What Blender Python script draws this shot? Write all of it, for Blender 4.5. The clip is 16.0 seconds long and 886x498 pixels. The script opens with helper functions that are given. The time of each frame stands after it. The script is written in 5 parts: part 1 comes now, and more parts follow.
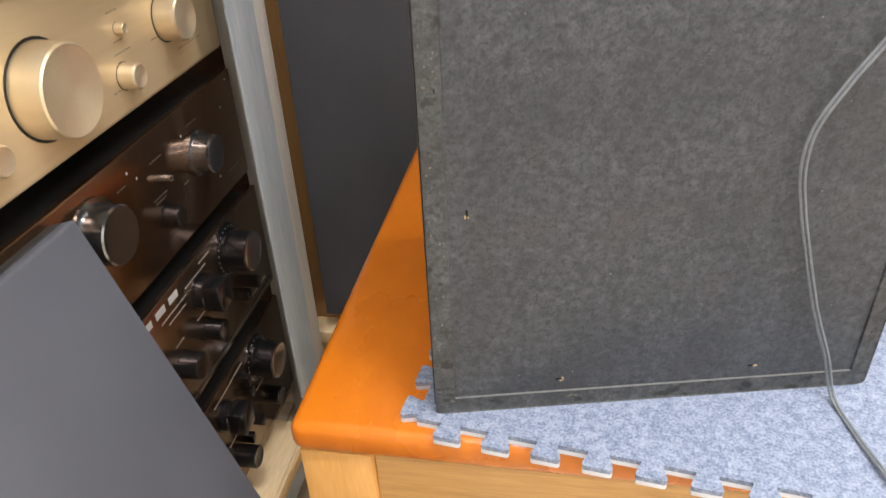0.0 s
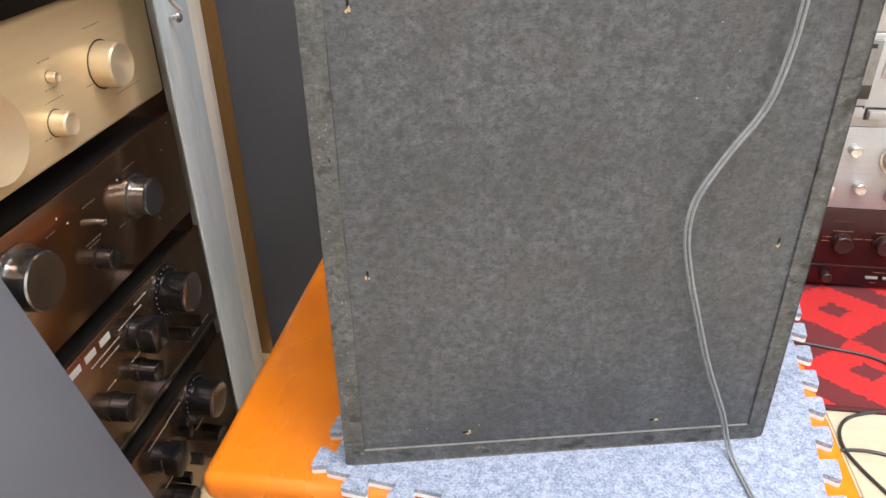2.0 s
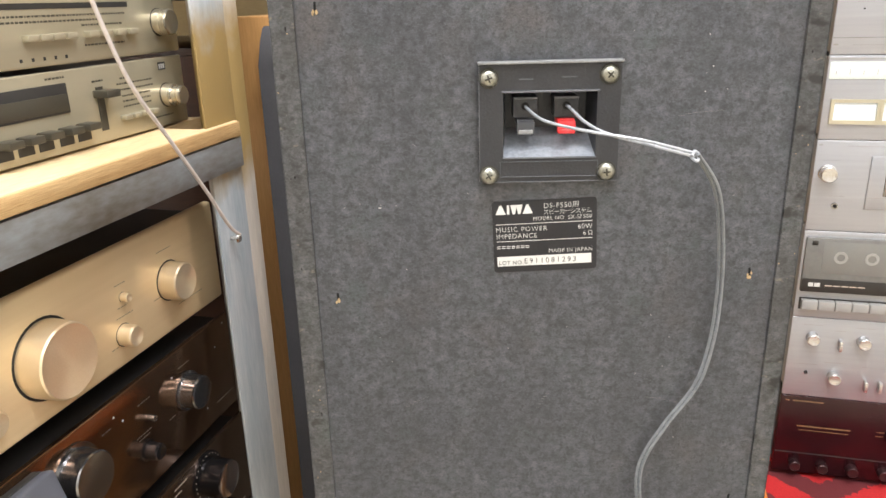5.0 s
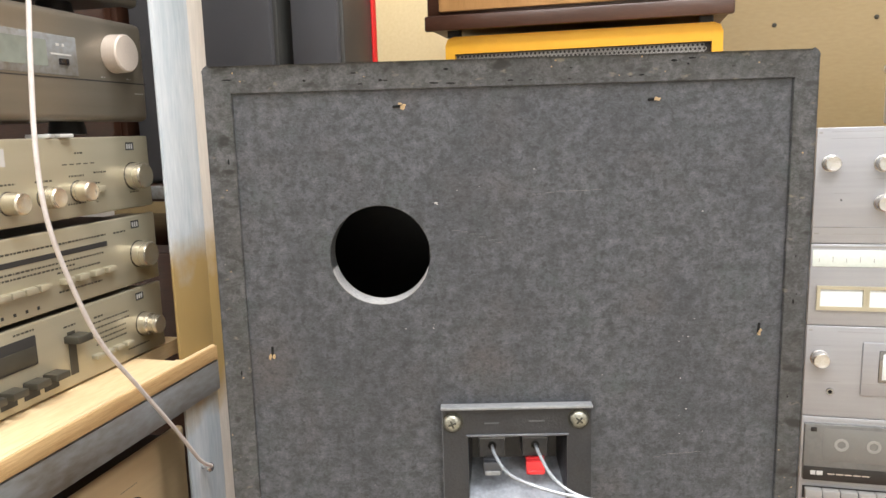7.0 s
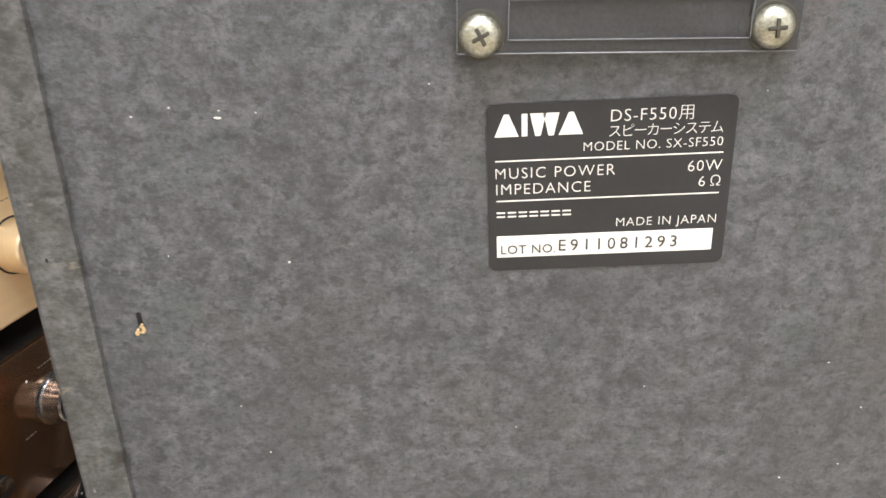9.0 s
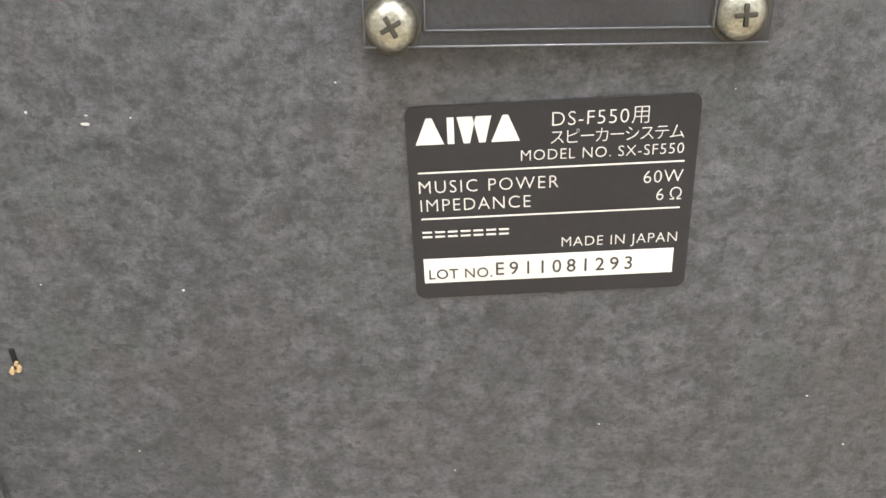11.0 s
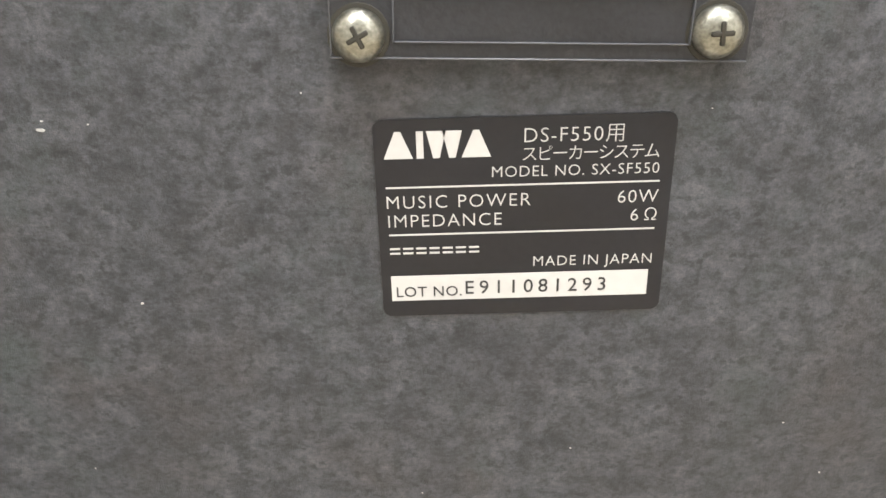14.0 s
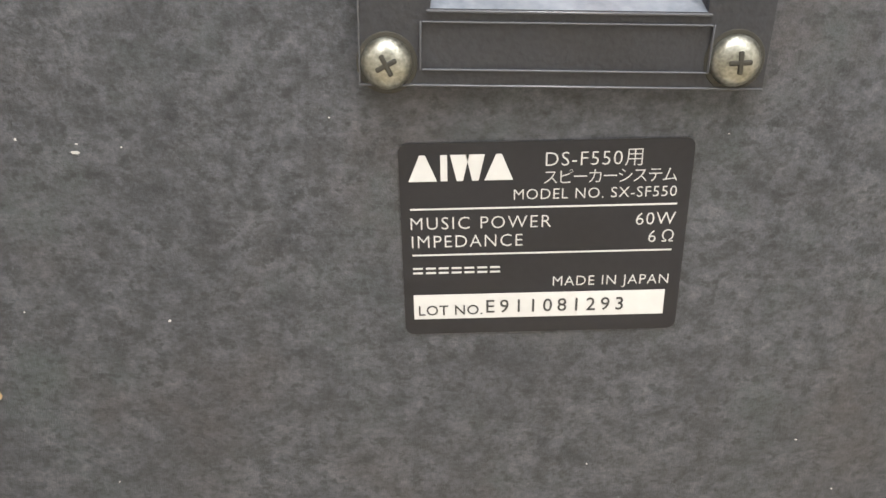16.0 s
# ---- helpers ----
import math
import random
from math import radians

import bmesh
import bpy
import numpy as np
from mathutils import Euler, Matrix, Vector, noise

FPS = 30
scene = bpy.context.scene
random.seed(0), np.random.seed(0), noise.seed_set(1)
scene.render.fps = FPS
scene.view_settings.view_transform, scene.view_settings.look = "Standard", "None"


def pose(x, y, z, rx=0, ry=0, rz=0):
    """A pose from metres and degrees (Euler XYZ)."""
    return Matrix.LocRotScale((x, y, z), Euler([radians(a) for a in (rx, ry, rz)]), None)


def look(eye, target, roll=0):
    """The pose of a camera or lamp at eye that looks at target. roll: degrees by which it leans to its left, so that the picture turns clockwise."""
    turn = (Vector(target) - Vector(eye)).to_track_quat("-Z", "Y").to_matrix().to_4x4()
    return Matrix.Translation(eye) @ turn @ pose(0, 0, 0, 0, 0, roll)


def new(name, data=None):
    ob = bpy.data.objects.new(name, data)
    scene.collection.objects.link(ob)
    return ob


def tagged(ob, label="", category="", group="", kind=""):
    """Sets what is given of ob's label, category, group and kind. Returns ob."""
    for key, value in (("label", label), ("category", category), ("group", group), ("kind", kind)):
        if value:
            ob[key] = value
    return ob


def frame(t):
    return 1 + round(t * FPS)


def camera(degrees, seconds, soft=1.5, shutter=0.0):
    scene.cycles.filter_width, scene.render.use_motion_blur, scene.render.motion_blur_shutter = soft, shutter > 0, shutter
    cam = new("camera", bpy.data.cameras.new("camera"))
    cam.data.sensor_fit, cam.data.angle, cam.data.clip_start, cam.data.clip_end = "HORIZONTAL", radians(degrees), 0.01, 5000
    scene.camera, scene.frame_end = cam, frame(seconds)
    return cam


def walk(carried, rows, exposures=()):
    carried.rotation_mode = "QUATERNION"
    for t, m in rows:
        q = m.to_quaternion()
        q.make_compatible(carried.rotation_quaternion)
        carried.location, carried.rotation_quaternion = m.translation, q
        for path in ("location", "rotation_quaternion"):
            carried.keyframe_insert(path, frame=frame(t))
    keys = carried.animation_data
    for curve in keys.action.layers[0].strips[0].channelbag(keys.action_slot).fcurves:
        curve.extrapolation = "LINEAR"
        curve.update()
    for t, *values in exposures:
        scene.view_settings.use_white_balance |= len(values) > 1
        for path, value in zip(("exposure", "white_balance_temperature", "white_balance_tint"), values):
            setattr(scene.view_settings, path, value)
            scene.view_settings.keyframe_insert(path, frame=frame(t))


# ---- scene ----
cam = camera(62.4, 16.0, shutter=0.2)
PATH = [
    (0, (-0.001, -0.307, 0.307), (0.052, 1.378, -0.769), -2.8),
    (0.5, (-0.003, -0.321, 0.345), (0.073, 1.386, -0.693), -4.2),
    (1, (0.028, -0.304, 0.34), (0.127, 1.425, -0.661), -4.4),
    (1.5, (0.031, -0.316, 0.331), (0.146, 1.418, -0.659), -3.4),
    (2, (0.037, -0.311, 0.327), (0.159, 1.407, -0.69), -0.9),
    (2.5, (0.054, -0.333, 0.332), (0.185, 1.417, -0.629), -0.2),
    (3, (0.079, -0.359, 0.322), (0.169, 1.402, -0.621), -0.2),
    (3.5, (0.084, -0.363, 0.354), (0.121, 1.446, -0.497), -0.4),
    (3.7, (0.085, -0.363, 0.371), (0.106, 1.474, -0.419), -0.5),
    (5.8, (0.09, -0.325, 0.443), (0.012, 1.603, -0.082), -1.8),
    (6, (0.096, -0.319, 0.463), (0.03, 1.626, 0.002), -1.7),
    (6.5, (0.099, -0.306, 0.495), (0.046, 1.66, 0.131), -1.5),
    (7, (0.104, -0.308, 0.497), (0.059, 1.665, 0.175), -1.6),
    (7.5, (0.056, -0.307, 0.430), (0.003, 1.659, 0.069), -1.9),
    (8, (0.039, -0.256, 0.377), (-0.139, 1.670, -0.132), -4.2),
    (8.5, (0.076, -0.194, 0.355), (-0.002, 1.686, -0.321), -2.7),
    (9, (0.093, -0.148, 0.342), (0.073, 1.692, -0.442), -0.7),
    (9.5, (0.103, -0.131, 0.34), (0.117, 1.698, -0.469), -1.2),
    (10, (0.106, -0.125, 0.34), (0.121, 1.689, -0.501), -1.3),
    (12.3, (0.106, -0.124, 0.343), (0.121, 1.706, -0.463), 0.4),
    (12.5, (0.105, -0.126, 0.344), (0.123, 1.703, -0.464), 0.5),
    (13, (0.104, -0.128, 0.342), (0.131, 1.699, -0.47), 0.6),
    (13.5, (0.106, -0.126, 0.344), (0.138, 1.702, -0.466), 0.7),
    (14, (0.11, -0.12, 0.34), (0.148, 1.711, -0.465), 0.7),
    (14.5, (0.113, -0.121, 0.344), (0.154, 1.714, -0.452), 0.8),
    (15, (0.111, -0.123, 0.345), (0.152, 1.715, -0.442), 1.0),
    (15.5, (0.11, -0.122, 0.342), (0.15, 1.718, -0.441), 1.0),
    (16, (0.106, -0.122, 0.343), (0.143, 1.719, -0.439), 0.9),
]
walk(cam, [(t, look(eye, target, roll)) for t, eye, target, roll in PATH], exposures=((0.0, -0.20), (1.0, -0.10), (1.5, 0.02), (2.2, 0.12), (3.5, 0.03), (6.0, -0.16), (7.0, -0.28), (7.5, -0.16), (8.0, 0.10), (9.0, 0.22), (10.0, 0.20), (12.5, -0.13), (14.0, -0.18), (16.0, -0.23)))

# ---- world, lamps, exposure ----
ROOM = pose(0, 0, 0, 0, 0, -12.7)
FLOOR = -0.445
CEIL = 2.55

world = bpy.data.worlds.new("world")
scene.world = world
world.use_nodes = True
world.node_tree.nodes["Background"].inputs[0].default_value = (0.9, 0.95, 1.0, 1)
world.node_tree.nodes["Background"].inputs[1].default_value = 0.15


def ceiling_lamp_light(a, b, power, size=(1.2, 0.22), turn=0):
    data = bpy.data.lights.new("tube_light", "AREA")
    data.shape, data.size, data.size_y = "RECTANGLE", size[0], size[1]
    data.energy, data.color = power, (0.985, 0.978, 1.0)
    ob = new("tube_light", data)
    ob.matrix_world = ROOM @ pose(a, b, CEIL - 0.075, 0, 0, turn)
    return ob


# Assumed lamps, out of view; places and power set to brighten rack and loudspeaker.
LAMPS = [(0.42, -0.50, 70), (1.6, -0.9, 24), (-0.62, -1.6, 70), (1.9, -2.2, 54), (1.0, 0.45, 30)]
for la, lb, lw in LAMPS:
    ceiling_lamp_light(la, lb, lw)


# ---- materials ----
def surface(name, dark, light, rough=0.5, metal=0.0, scale=12.0, fine=220.0, bump=0.15, stretch=(1, 1, 1),
            spread=0.5, rough_var=0.12, coat=0.0, random_tone=0.0, bump_fine=None, contrast=(0.3, 0.7)):
    """Two-scale mottled surface in real-world size, with fine relief."""
    m = bpy.data.materials.new(name)
    m.use_nodes = True
    t = m.node_tree
    n, k = t.nodes, t.links
    bs = n["Principled BSDF"]
    tc = n.new("ShaderNodeTexCoord")
    mp = n.new("ShaderNodeMapping")
    mp.inputs["Scale"].default_value = stretch
    k.new(tc.outputs["Object"], mp.inputs["Vector"])
    big, small = n.new("ShaderNodeTexNoise"), n.new("ShaderNodeTexNoise")
    big.inputs["Scale"].default_value, small.inputs["Scale"].default_value = scale, fine
    big.inputs["Detail"].default_value, small.inputs["Detail"].default_value = 6, 3
    for s in (big, small):
        k.new(mp.outputs[0], s.inputs["Vector"])
    mix = n.new("ShaderNodeMix")
    mix.inputs[0].default_value = spread
    k.new(big.outputs["Fac"], mix.inputs[2])
    k.new(small.outputs["Fac"], mix.inputs[3])
    ramp = n.new("ShaderNodeValToRGB")
    ramp.color_ramp.elements[0].position, ramp.color_ramp.elements[1].position = contrast
    ramp.color_ramp.elements[0].color, ramp.color_ramp.elements[1].color = (*dark, 1), (*light, 1)
    k.new(mix.outputs[0], ramp.inputs[0])
    colour = ramp.outputs[0]
    if random_tone:
        info, hsv, mr = n.new("ShaderNodeObjectInfo"), n.new("ShaderNodeHueSaturation"), n.new("ShaderNodeMapRange")
        mr.inputs["To Min"].default_value, mr.inputs["To Max"].default_value = 1 - random_tone, 1 + random_tone
        k.new(info.outputs["Random"], mr.inputs["Value"])
        k.new(mr.outputs[0], hsv.inputs["Value"])
        k.new(colour, hsv.inputs["Color"])
        colour = hsv.outputs[0]
    k.new(colour, bs.inputs["Base Color"])
    rr = n.new("ShaderNodeMapRange")
    rr.inputs["To Min"].default_value = max(0.03, rough - rough_var)
    rr.inputs["To Max"].default_value = min(1.0, rough + rough_var)
    k.new(big.outputs["Fac"], rr.inputs["Value"])
    k.new(rr.outputs[0], bs.inputs["Roughness"])
    bs.inputs["Metallic"].default_value = metal
    bs.inputs["Coat Weight"].default_value = coat
    bs.inputs["Coat Roughness"].default_value = 0.12
    if bump:
        bp = n.new("ShaderNodeBump")
        bp.inputs["Strength"].default_value, bp.inputs["Distance"].default_value = bump, 0.0006
        k.new(small.outputs["Fac"], bp.inputs["Height"])
        k.new(bp.outputs[0], bs.inputs["Normal"])
    return m


def plain(name, colour, rough=0.5, metal=0.0):
    return surface(name, tuple(c * 0.93 for c in colour), tuple(min(1, c * 1.05) for c in colour), rough, metal, 30, 500, 0.03, rough_var=0.06)


def fibreboard(name, dark, light, warm):
    """Black-stained fibreboard: cloudy blotches, short fibres lying across, dusty light flecks."""
    m = bpy.data.materials.new(name)
    m.use_nodes = True
    t = m.node_tree
    n, k = t.nodes, t.links
    bs = n["Principled BSDF"]
    tc = n.new("ShaderNodeTexCoord")

    def noise_at(scale, detail, stretch, rough=0.55):
        mp, s = n.new("ShaderNodeMapping"), n.new("ShaderNodeTexNoise")
        mp.inputs["Scale"].default_value = stretch
        s.inputs["Scale"].default_value, s.inputs["Detail"].default_value, s.inputs["Roughness"].default_value = scale, detail, rough
        k.new(tc.outputs["Object"], mp.inputs["Vector"])
        k.new(mp.outputs[0], s.inputs["Vector"])
        return s.outputs["Fac"]

    def mixed(fac, a, b):
        x = n.new("ShaderNodeMix")
        x.data_type = "RGBA"
        x.inputs[0].default_value = fac if isinstance(fac, float) else 0.5
        if not isinstance(fac, float):
            k.new(fac, x.inputs[0])
        for s, v in ((x.inputs[6], a), (x.inputs[7], b)):
            if isinstance(v, tuple):
                s.default_value = (*v, 1)
            else:
                k.new(v, s)
        return x.outputs[2]

    def stepped(v, lo, hi):
        r = n.new("ShaderNodeMapRange")
        r.interpolation_type = "SMOOTHSTEP"
        r.inputs["From Min"].default_value, r.inputs["From Max"].default_value = lo, hi
        k.new(v, r.inputs["Value"])
        return r.outputs[0]

    cloud = noise_at(165, 8, (0.95, 1, 1.05), 0.72)
    tint = noise_at(22, 4, (1, 1, 1))
    stain = noise_at(17, 7, (1.25, 1, 0.85), 0.68)
    smudge = noise_at(360, 5, (0.9, 1, 1.1), 0.68)
    mossy = noise_at(48, 5, (1, 1.3, 1), 0.7)
    hair = noise_at(520, 4, (0.6, 1, 1.3), 0.7)
    fibre = noise_at(1000, 5, (0.8, 1, 1.2), 0.8)
    grain = noise_at(2600, 2, (1, 1, 1))
    c = mixed(stepped(cloud, 0.30, 0.72), dark, light)
    c = mixed(stepped(tint, 0.50, 0.78), c, warm)
    worn = stepped(mossy, 0.50, 0.74)
    c = mixed(worn, c, tuple(0.5 * (p + q) * g for p, q, g in zip(dark, light, (0.88, 1.0, 0.92))))
    c = mixed(stepped(stain, 0.44, 0.62), c, mixed(0.42, c, dark))
    c = mixed(stepped(smudge, 0.50, 0.63), c, mixed(0.70, c, tuple(v * 0.8 for v in dark)))
    c = mixed(stepped(hair, 0.66, 0.86), c, tuple(v * 1.25 for v in light))
    dim = n.new("ShaderNodeMix")
    dim.data_type, dim.blend_type = "RGBA", "OVERLAY"
    dim.inputs[0].default_value = 0.40
    k.new(c, dim.inputs[6])
    mottle = n.new("ShaderNodeMix")
    mottle.inputs[0].default_value = 0.5
    k.new(fibre, mottle.inputs[2])
    k.new(noise_at(330, 9, (0.85, 1, 1.1), 0.85), mottle.inputs[3])
    k.new(stepped(mottle.outputs[0], 0.37, 0.65), dim.inputs[7])
    fleck = mixed(stepped(noise_at(420, 1, (1, 1, 1)), 0.83, 0.86), dim.outputs[2], (0.30, 0.29, 0.27))
    k.new(fleck, bs.inputs["Base Color"])
    bs.inputs["Roughness"].default_value = 0.62
    rr = n.new("ShaderNodeMapRange")
    rr.inputs["To Min"].default_value, rr.inputs["To Max"].default_value = 0.38, 0.66
    k.new(cloud, rr.inputs["Value"])
    k.new(rr.outputs[0], bs.inputs["Roughness"])
    add = n.new("ShaderNodeMath")
    k.new(fibre, add.inputs[0])
    k.new(grain, add.inputs[1])
    bp = n.new("ShaderNodeBump")
    bp.inputs["Strength"].default_value, bp.inputs["Distance"].default_value = 0.3, 0.0005
    k.new(add.outputs[0], bp.inputs["Height"])
    k.new(bp.outputs[0], bs.inputs["Normal"])
    return m


def rug_weave(name):
    """Red rug with dark nested diamonds."""
    m = bpy.data.materials.new(name)
    m.use_nodes = True
    t = m.node_tree
    n, k = t.nodes, t.links
    bs = n["Principled BSDF"]
    tc, sp = n.new("ShaderNodeTexCoord"), n.new("ShaderNodeSeparateXYZ")
    wob = n.new("ShaderNodeTexNoise")
    wob.inputs["Scale"].default_value = 110
    wob.inputs["Detail"].default_value = 6
    k.new(tc.outputs["Object"], wob.inputs["Vector"])
    k.new(tc.outputs["Object"], sp.inputs[0])

    def mth(op, a, b=0.0):
        x = n.new("ShaderNodeMath")
        x.operation = op
        for s, v in ((x.inputs[0], a), (x.inputs[1], b)):
            if isinstance(v, (int, float)):
                s.default_value = v
            else:
                k.new(v, s)
        return x.outputs[0]

    ax = mth("PINGPONG", mth("ADD", sp.outputs[0], 0.0), 0.105)
    ay = mth("PINGPONG", mth("ADD", sp.outputs[1], 0.0), 0.085)
    d = mth("ADD", mth("DIVIDE", ax, 0.105), mth("DIVIDE", ay, 0.085))
    d = mth("ADD", d, mth("MULTIPLY", mth("SUBTRACT", wob.outputs["Fac"], 0.5), 0.36))
    ramp = n.new("ShaderNodeValToRGB")
    ramp.color_ramp.interpolation = "CONSTANT"
    red, dark = (0.44, 0.014, 0.017, 1), (0.115, 0.013, 0.017, 1)
    e = ramp.color_ramp.elements
    e[0].position, e[0].color = 0.0, red
    e[1].position, e[1].color = 0.16, dark
    for pos, col in ((0.5, red), (0.86, dark)):
        x = e.new(pos)
        x.color = col
    k.new(mth("MULTIPLY", d, 0.5), ramp.inputs[0])
    pile = n.new("ShaderNodeTexNoise")
    pile.inputs["Scale"].default_value = 380
    k.new(tc.outputs["Object"], pile.inputs["Vector"])
    ov = n.new("ShaderNodeMix")
    ov.data_type, ov.blend_type = "RGBA", "OVERLAY"
    ov.inputs[0].default_value = 0.5
    k.new(ramp.outputs[0], ov.inputs[6])
    k.new(pile.outputs["Fac"], ov.inputs[7])
    k.new(ov.outputs[2], bs.inputs["Base Color"])
    bs.inputs["Roughness"].default_value = 0.9
    bp = n.new("ShaderNodeBump")
    bp.inputs["Strength"].default_value, bp.inputs["Distance"].default_value = 0.6, 0.002
    k.new(pile.outputs["Fac"], bp.inputs["Height"])
    k.new(bp.outputs[0], bs.inputs["Normal"])
    return m


def turned(m, amount=0.75):
    """Lathe marks: highlights fan out from the knob's axis."""
    n, k = m.node_tree.nodes, m.node_tree.links
    tg = n.new("ShaderNodeTangent")
    tg.direction_type, tg.axis = "RADIAL", "Y"
    n["Principled BSDF"].inputs["Anisotropic"].default_value = amount
    n["Principled BSDF"].inputs["Anisotropic Rotation"].default_value = 0.25
    k.new(tg.outputs[0], n["Principled BSDF"].inputs["Tangent"])
    return m


M = {}
M["board"] = fibreboard("black_fibreboard", (0.0250, 0.0283, 0.0340), (0.0870, 0.0922, 0.1035), (0.060, 0.056, 0.058))
M["frame_edge"] = fibreboard("black_chipboard_edge", (0.028, 0.029, 0.031), (0.092, 0.095, 0.099), (0.052, 0.052, 0.051))


def chip_marks(m):
    """Ragged dark and pale chips, longer than high, in a chipboard edge."""
    n, k = m.node_tree.nodes, m.node_tree.links
    bs = n["Principled BSDF"]
    base = bs.inputs["Base Color"].links[0].from_socket
    tc = n.new("ShaderNodeTexCoord")
    for scale, lo, hi, col in ((150, 0.60, 0.68, (0.012, 0.012, 0.011)), (300, 0.66, 0.74, (0.125, 0.115, 0.09))):
        mp, ns, r, mx = n.new("ShaderNodeMapping"), n.new("ShaderNodeTexNoise"), n.new("ShaderNodeMapRange"), n.new("ShaderNodeMix")
        mp.inputs["Location"].default_value = (scale, 0, 0)
        mp.inputs["Scale"].default_value = (0.5, 0.6, 0.85)
        ns.inputs["Scale"].default_value, ns.inputs["Detail"].default_value = scale, 3
        r.inputs["From Min"].default_value, r.inputs["From Max"].default_value = lo, hi
        mx.data_type = "RGBA"
        k.new(tc.outputs["Object"], mp.inputs["Vector"])
        k.new(mp.outputs[0], ns.inputs["Vector"])
        k.new(ns.outputs["Fac"], r.inputs["Value"])
        k.new(r.outputs[0], mx.inputs[0])
        k.new(base, mx.inputs[6])
        mx.inputs[7].default_value = (*col, 1)
        base = mx.outputs[2]
    k.new(base, bs.inputs["Base Color"])


chip_marks(M["frame_edge"])
M["vinyl"] = surface("black_vinyl", (0.012, 0.011, 0.011), (0.022, 0.021, 0.02), 0.32, 0, 10, 150, 0.06)
M["raw"] = surface("raw_chipboard", (0.26, 0.18, 0.09), (0.46, 0.34, 0.19), 0.8, 0, 60, 500, 0.5)
M["scuff"] = surface("grey_scuff", (0.09, 0.09, 0.09), (0.18, 0.18, 0.175), 0.8, 0, 200, 900, 0.3)
M["cut"] = surface("dusty_cut_edge", (0.22, 0.22, 0.22), (0.45, 0.45, 0.44), 0.8, 0, 90, 600, 0.6)
M["void"] = plain("dark_inside", (0.002, 0.002, 0.002), 0.95)
# Paler than the cup: reflected ceiling light is put into the colour.
M["pale_sheen"] = surface("sheen_painted_plastic", (0.13, 0.145, 0.17), (0.26, 0.28, 0.31), 0.35, 0, 90, 600, 0.2)
M["plastic"] = surface("black_moulded_plastic", (0.0165, 0.0175, 0.0205), (0.030, 0.0318, 0.0370), 0.36, 0, 80, 900, 0.3)
M["label"] = surface("black_printed_label", (0.0068, 0.0071, 0.0098), (0.0115, 0.0118, 0.0158), 0.40, 0, 40, 700, 0.03)
for key_ in ("label", "plastic"):
    M[key_].node_tree.nodes["Principled BSDF"].inputs["Specular IOR Level"].default_value = 0.42
M["white_ink"] = plain("white_print", (0.52, 0.52, 0.505), 0.5)
M["fleck"] = plain("pale_fleck", (0.42, 0.42, 0.41), 0.6)
# Pale grey that paints highlights on moulded edges; the plate's print shares it.
M["ridge"] = plain("edge_highlight_and_print", (0.10, 0.105, 0.115), 0.25)
# Pale tone paints overhead light on the lip and a highlight on the lever.
M["lip"] = surface("highlit_pale_plastic", (0.15, 0.155, 0.16), (0.25, 0.26, 0.265), 0.35, 0, 90, 600, 0.2)
M["black_ink"] = plain("black_print", (0.03, 0.03, 0.03), 0.5)
M["screw"] = surface("dull_zinc_screw", (0.15, 0.15, 0.125), (0.40, 0.40, 0.345), 0.38, 0.9, 320, 1500, 0.12, contrast=(0.34, 0.66))
M["slot"] = plain("screw_slot", (0.03, 0.028, 0.02), 0.7)
M["lever_red"] = plain("red_plastic", (0.65, 0.03, 0.035), 0.35)
M["lever_black"] = plain("dusty_dark_lever", (0.045, 0.048, 0.055), 0.3)
M["display"] = surface("grey_green_display", (0.16, 0.18, 0.16), (0.24, 0.27, 0.24), 0.2, 0, 10, 100, 0.0)
M["cable"] = surface("grey_cable_sheath", (0.10, 0.112, 0.122), (0.19, 0.205, 0.215), 0.4, 0, 60, 400, 0.05)
M["wire"] = surface("clear_silver_wire", (0.24, 0.26, 0.285), (0.40, 0.42, 0.45), 0.28, 0.2, 60, 400, 0.05)
M["cable_dark"] = surface("black_cable_sheath", (0.012, 0.012, 0.013), (0.03, 0.03, 0.03), 0.45, 0, 60, 400, 0.05)
M["cord"] = surface("white_braided_cord", (0.58, 0.52, 0.50), (0.8, 0.76, 0.74), 0.7, 0, 200, 1500, 0.4)
M["felt"] = surface("blue_grey_felt", (0.105, 0.132, 0.202), (0.30, 0.34, 0.43), 0.95, 0, 200, 650, 0.7, spread=0.55, contrast=(0.36, 0.64))
M["foam"] = plain("white_foam", (0.58, 0.58, 0.60), 0.8)
M["stool_top"] = surface("orange_lacquered_wood", (0.50, 0.128, 0.003), (0.59, 0.165, 0.006), 0.28, 0, 4, 40, 0.03, (1.5, 1, 1), coat=0.3, rough_var=0.08)
M["stool_leg"] = surface("honey_lacquered_leg", (0.52, 0.25, 0.06), (0.64, 0.34, 0.10), 0.36, 0, 8, 70, 0.08, (8, 8, 0.8), coat=0.3)
M["stool_wood"] = surface("honey_lacquered_wood", (0.40, 0.20, 0.055), (0.62, 0.36, 0.13), 0.38, 0, 10, 60, 0.14, (0.7, 2, 16), coat=0.3)
M["gold"] = surface("champagne_aluminium", (0.76, 0.585, 0.345), (0.84, 0.665, 0.42), 0.36, 0.3, 6, 900, 0.06, (1, 1, 30), rough_var=0.06)
M["gold_knob"] = turned(surface("turned_champagne_knob", (0.78, 0.63, 0.42), (0.90, 0.77, 0.55), 0.33, 0.7, 6, 700, 0.05, (1, 12, 1), rough_var=0.05))
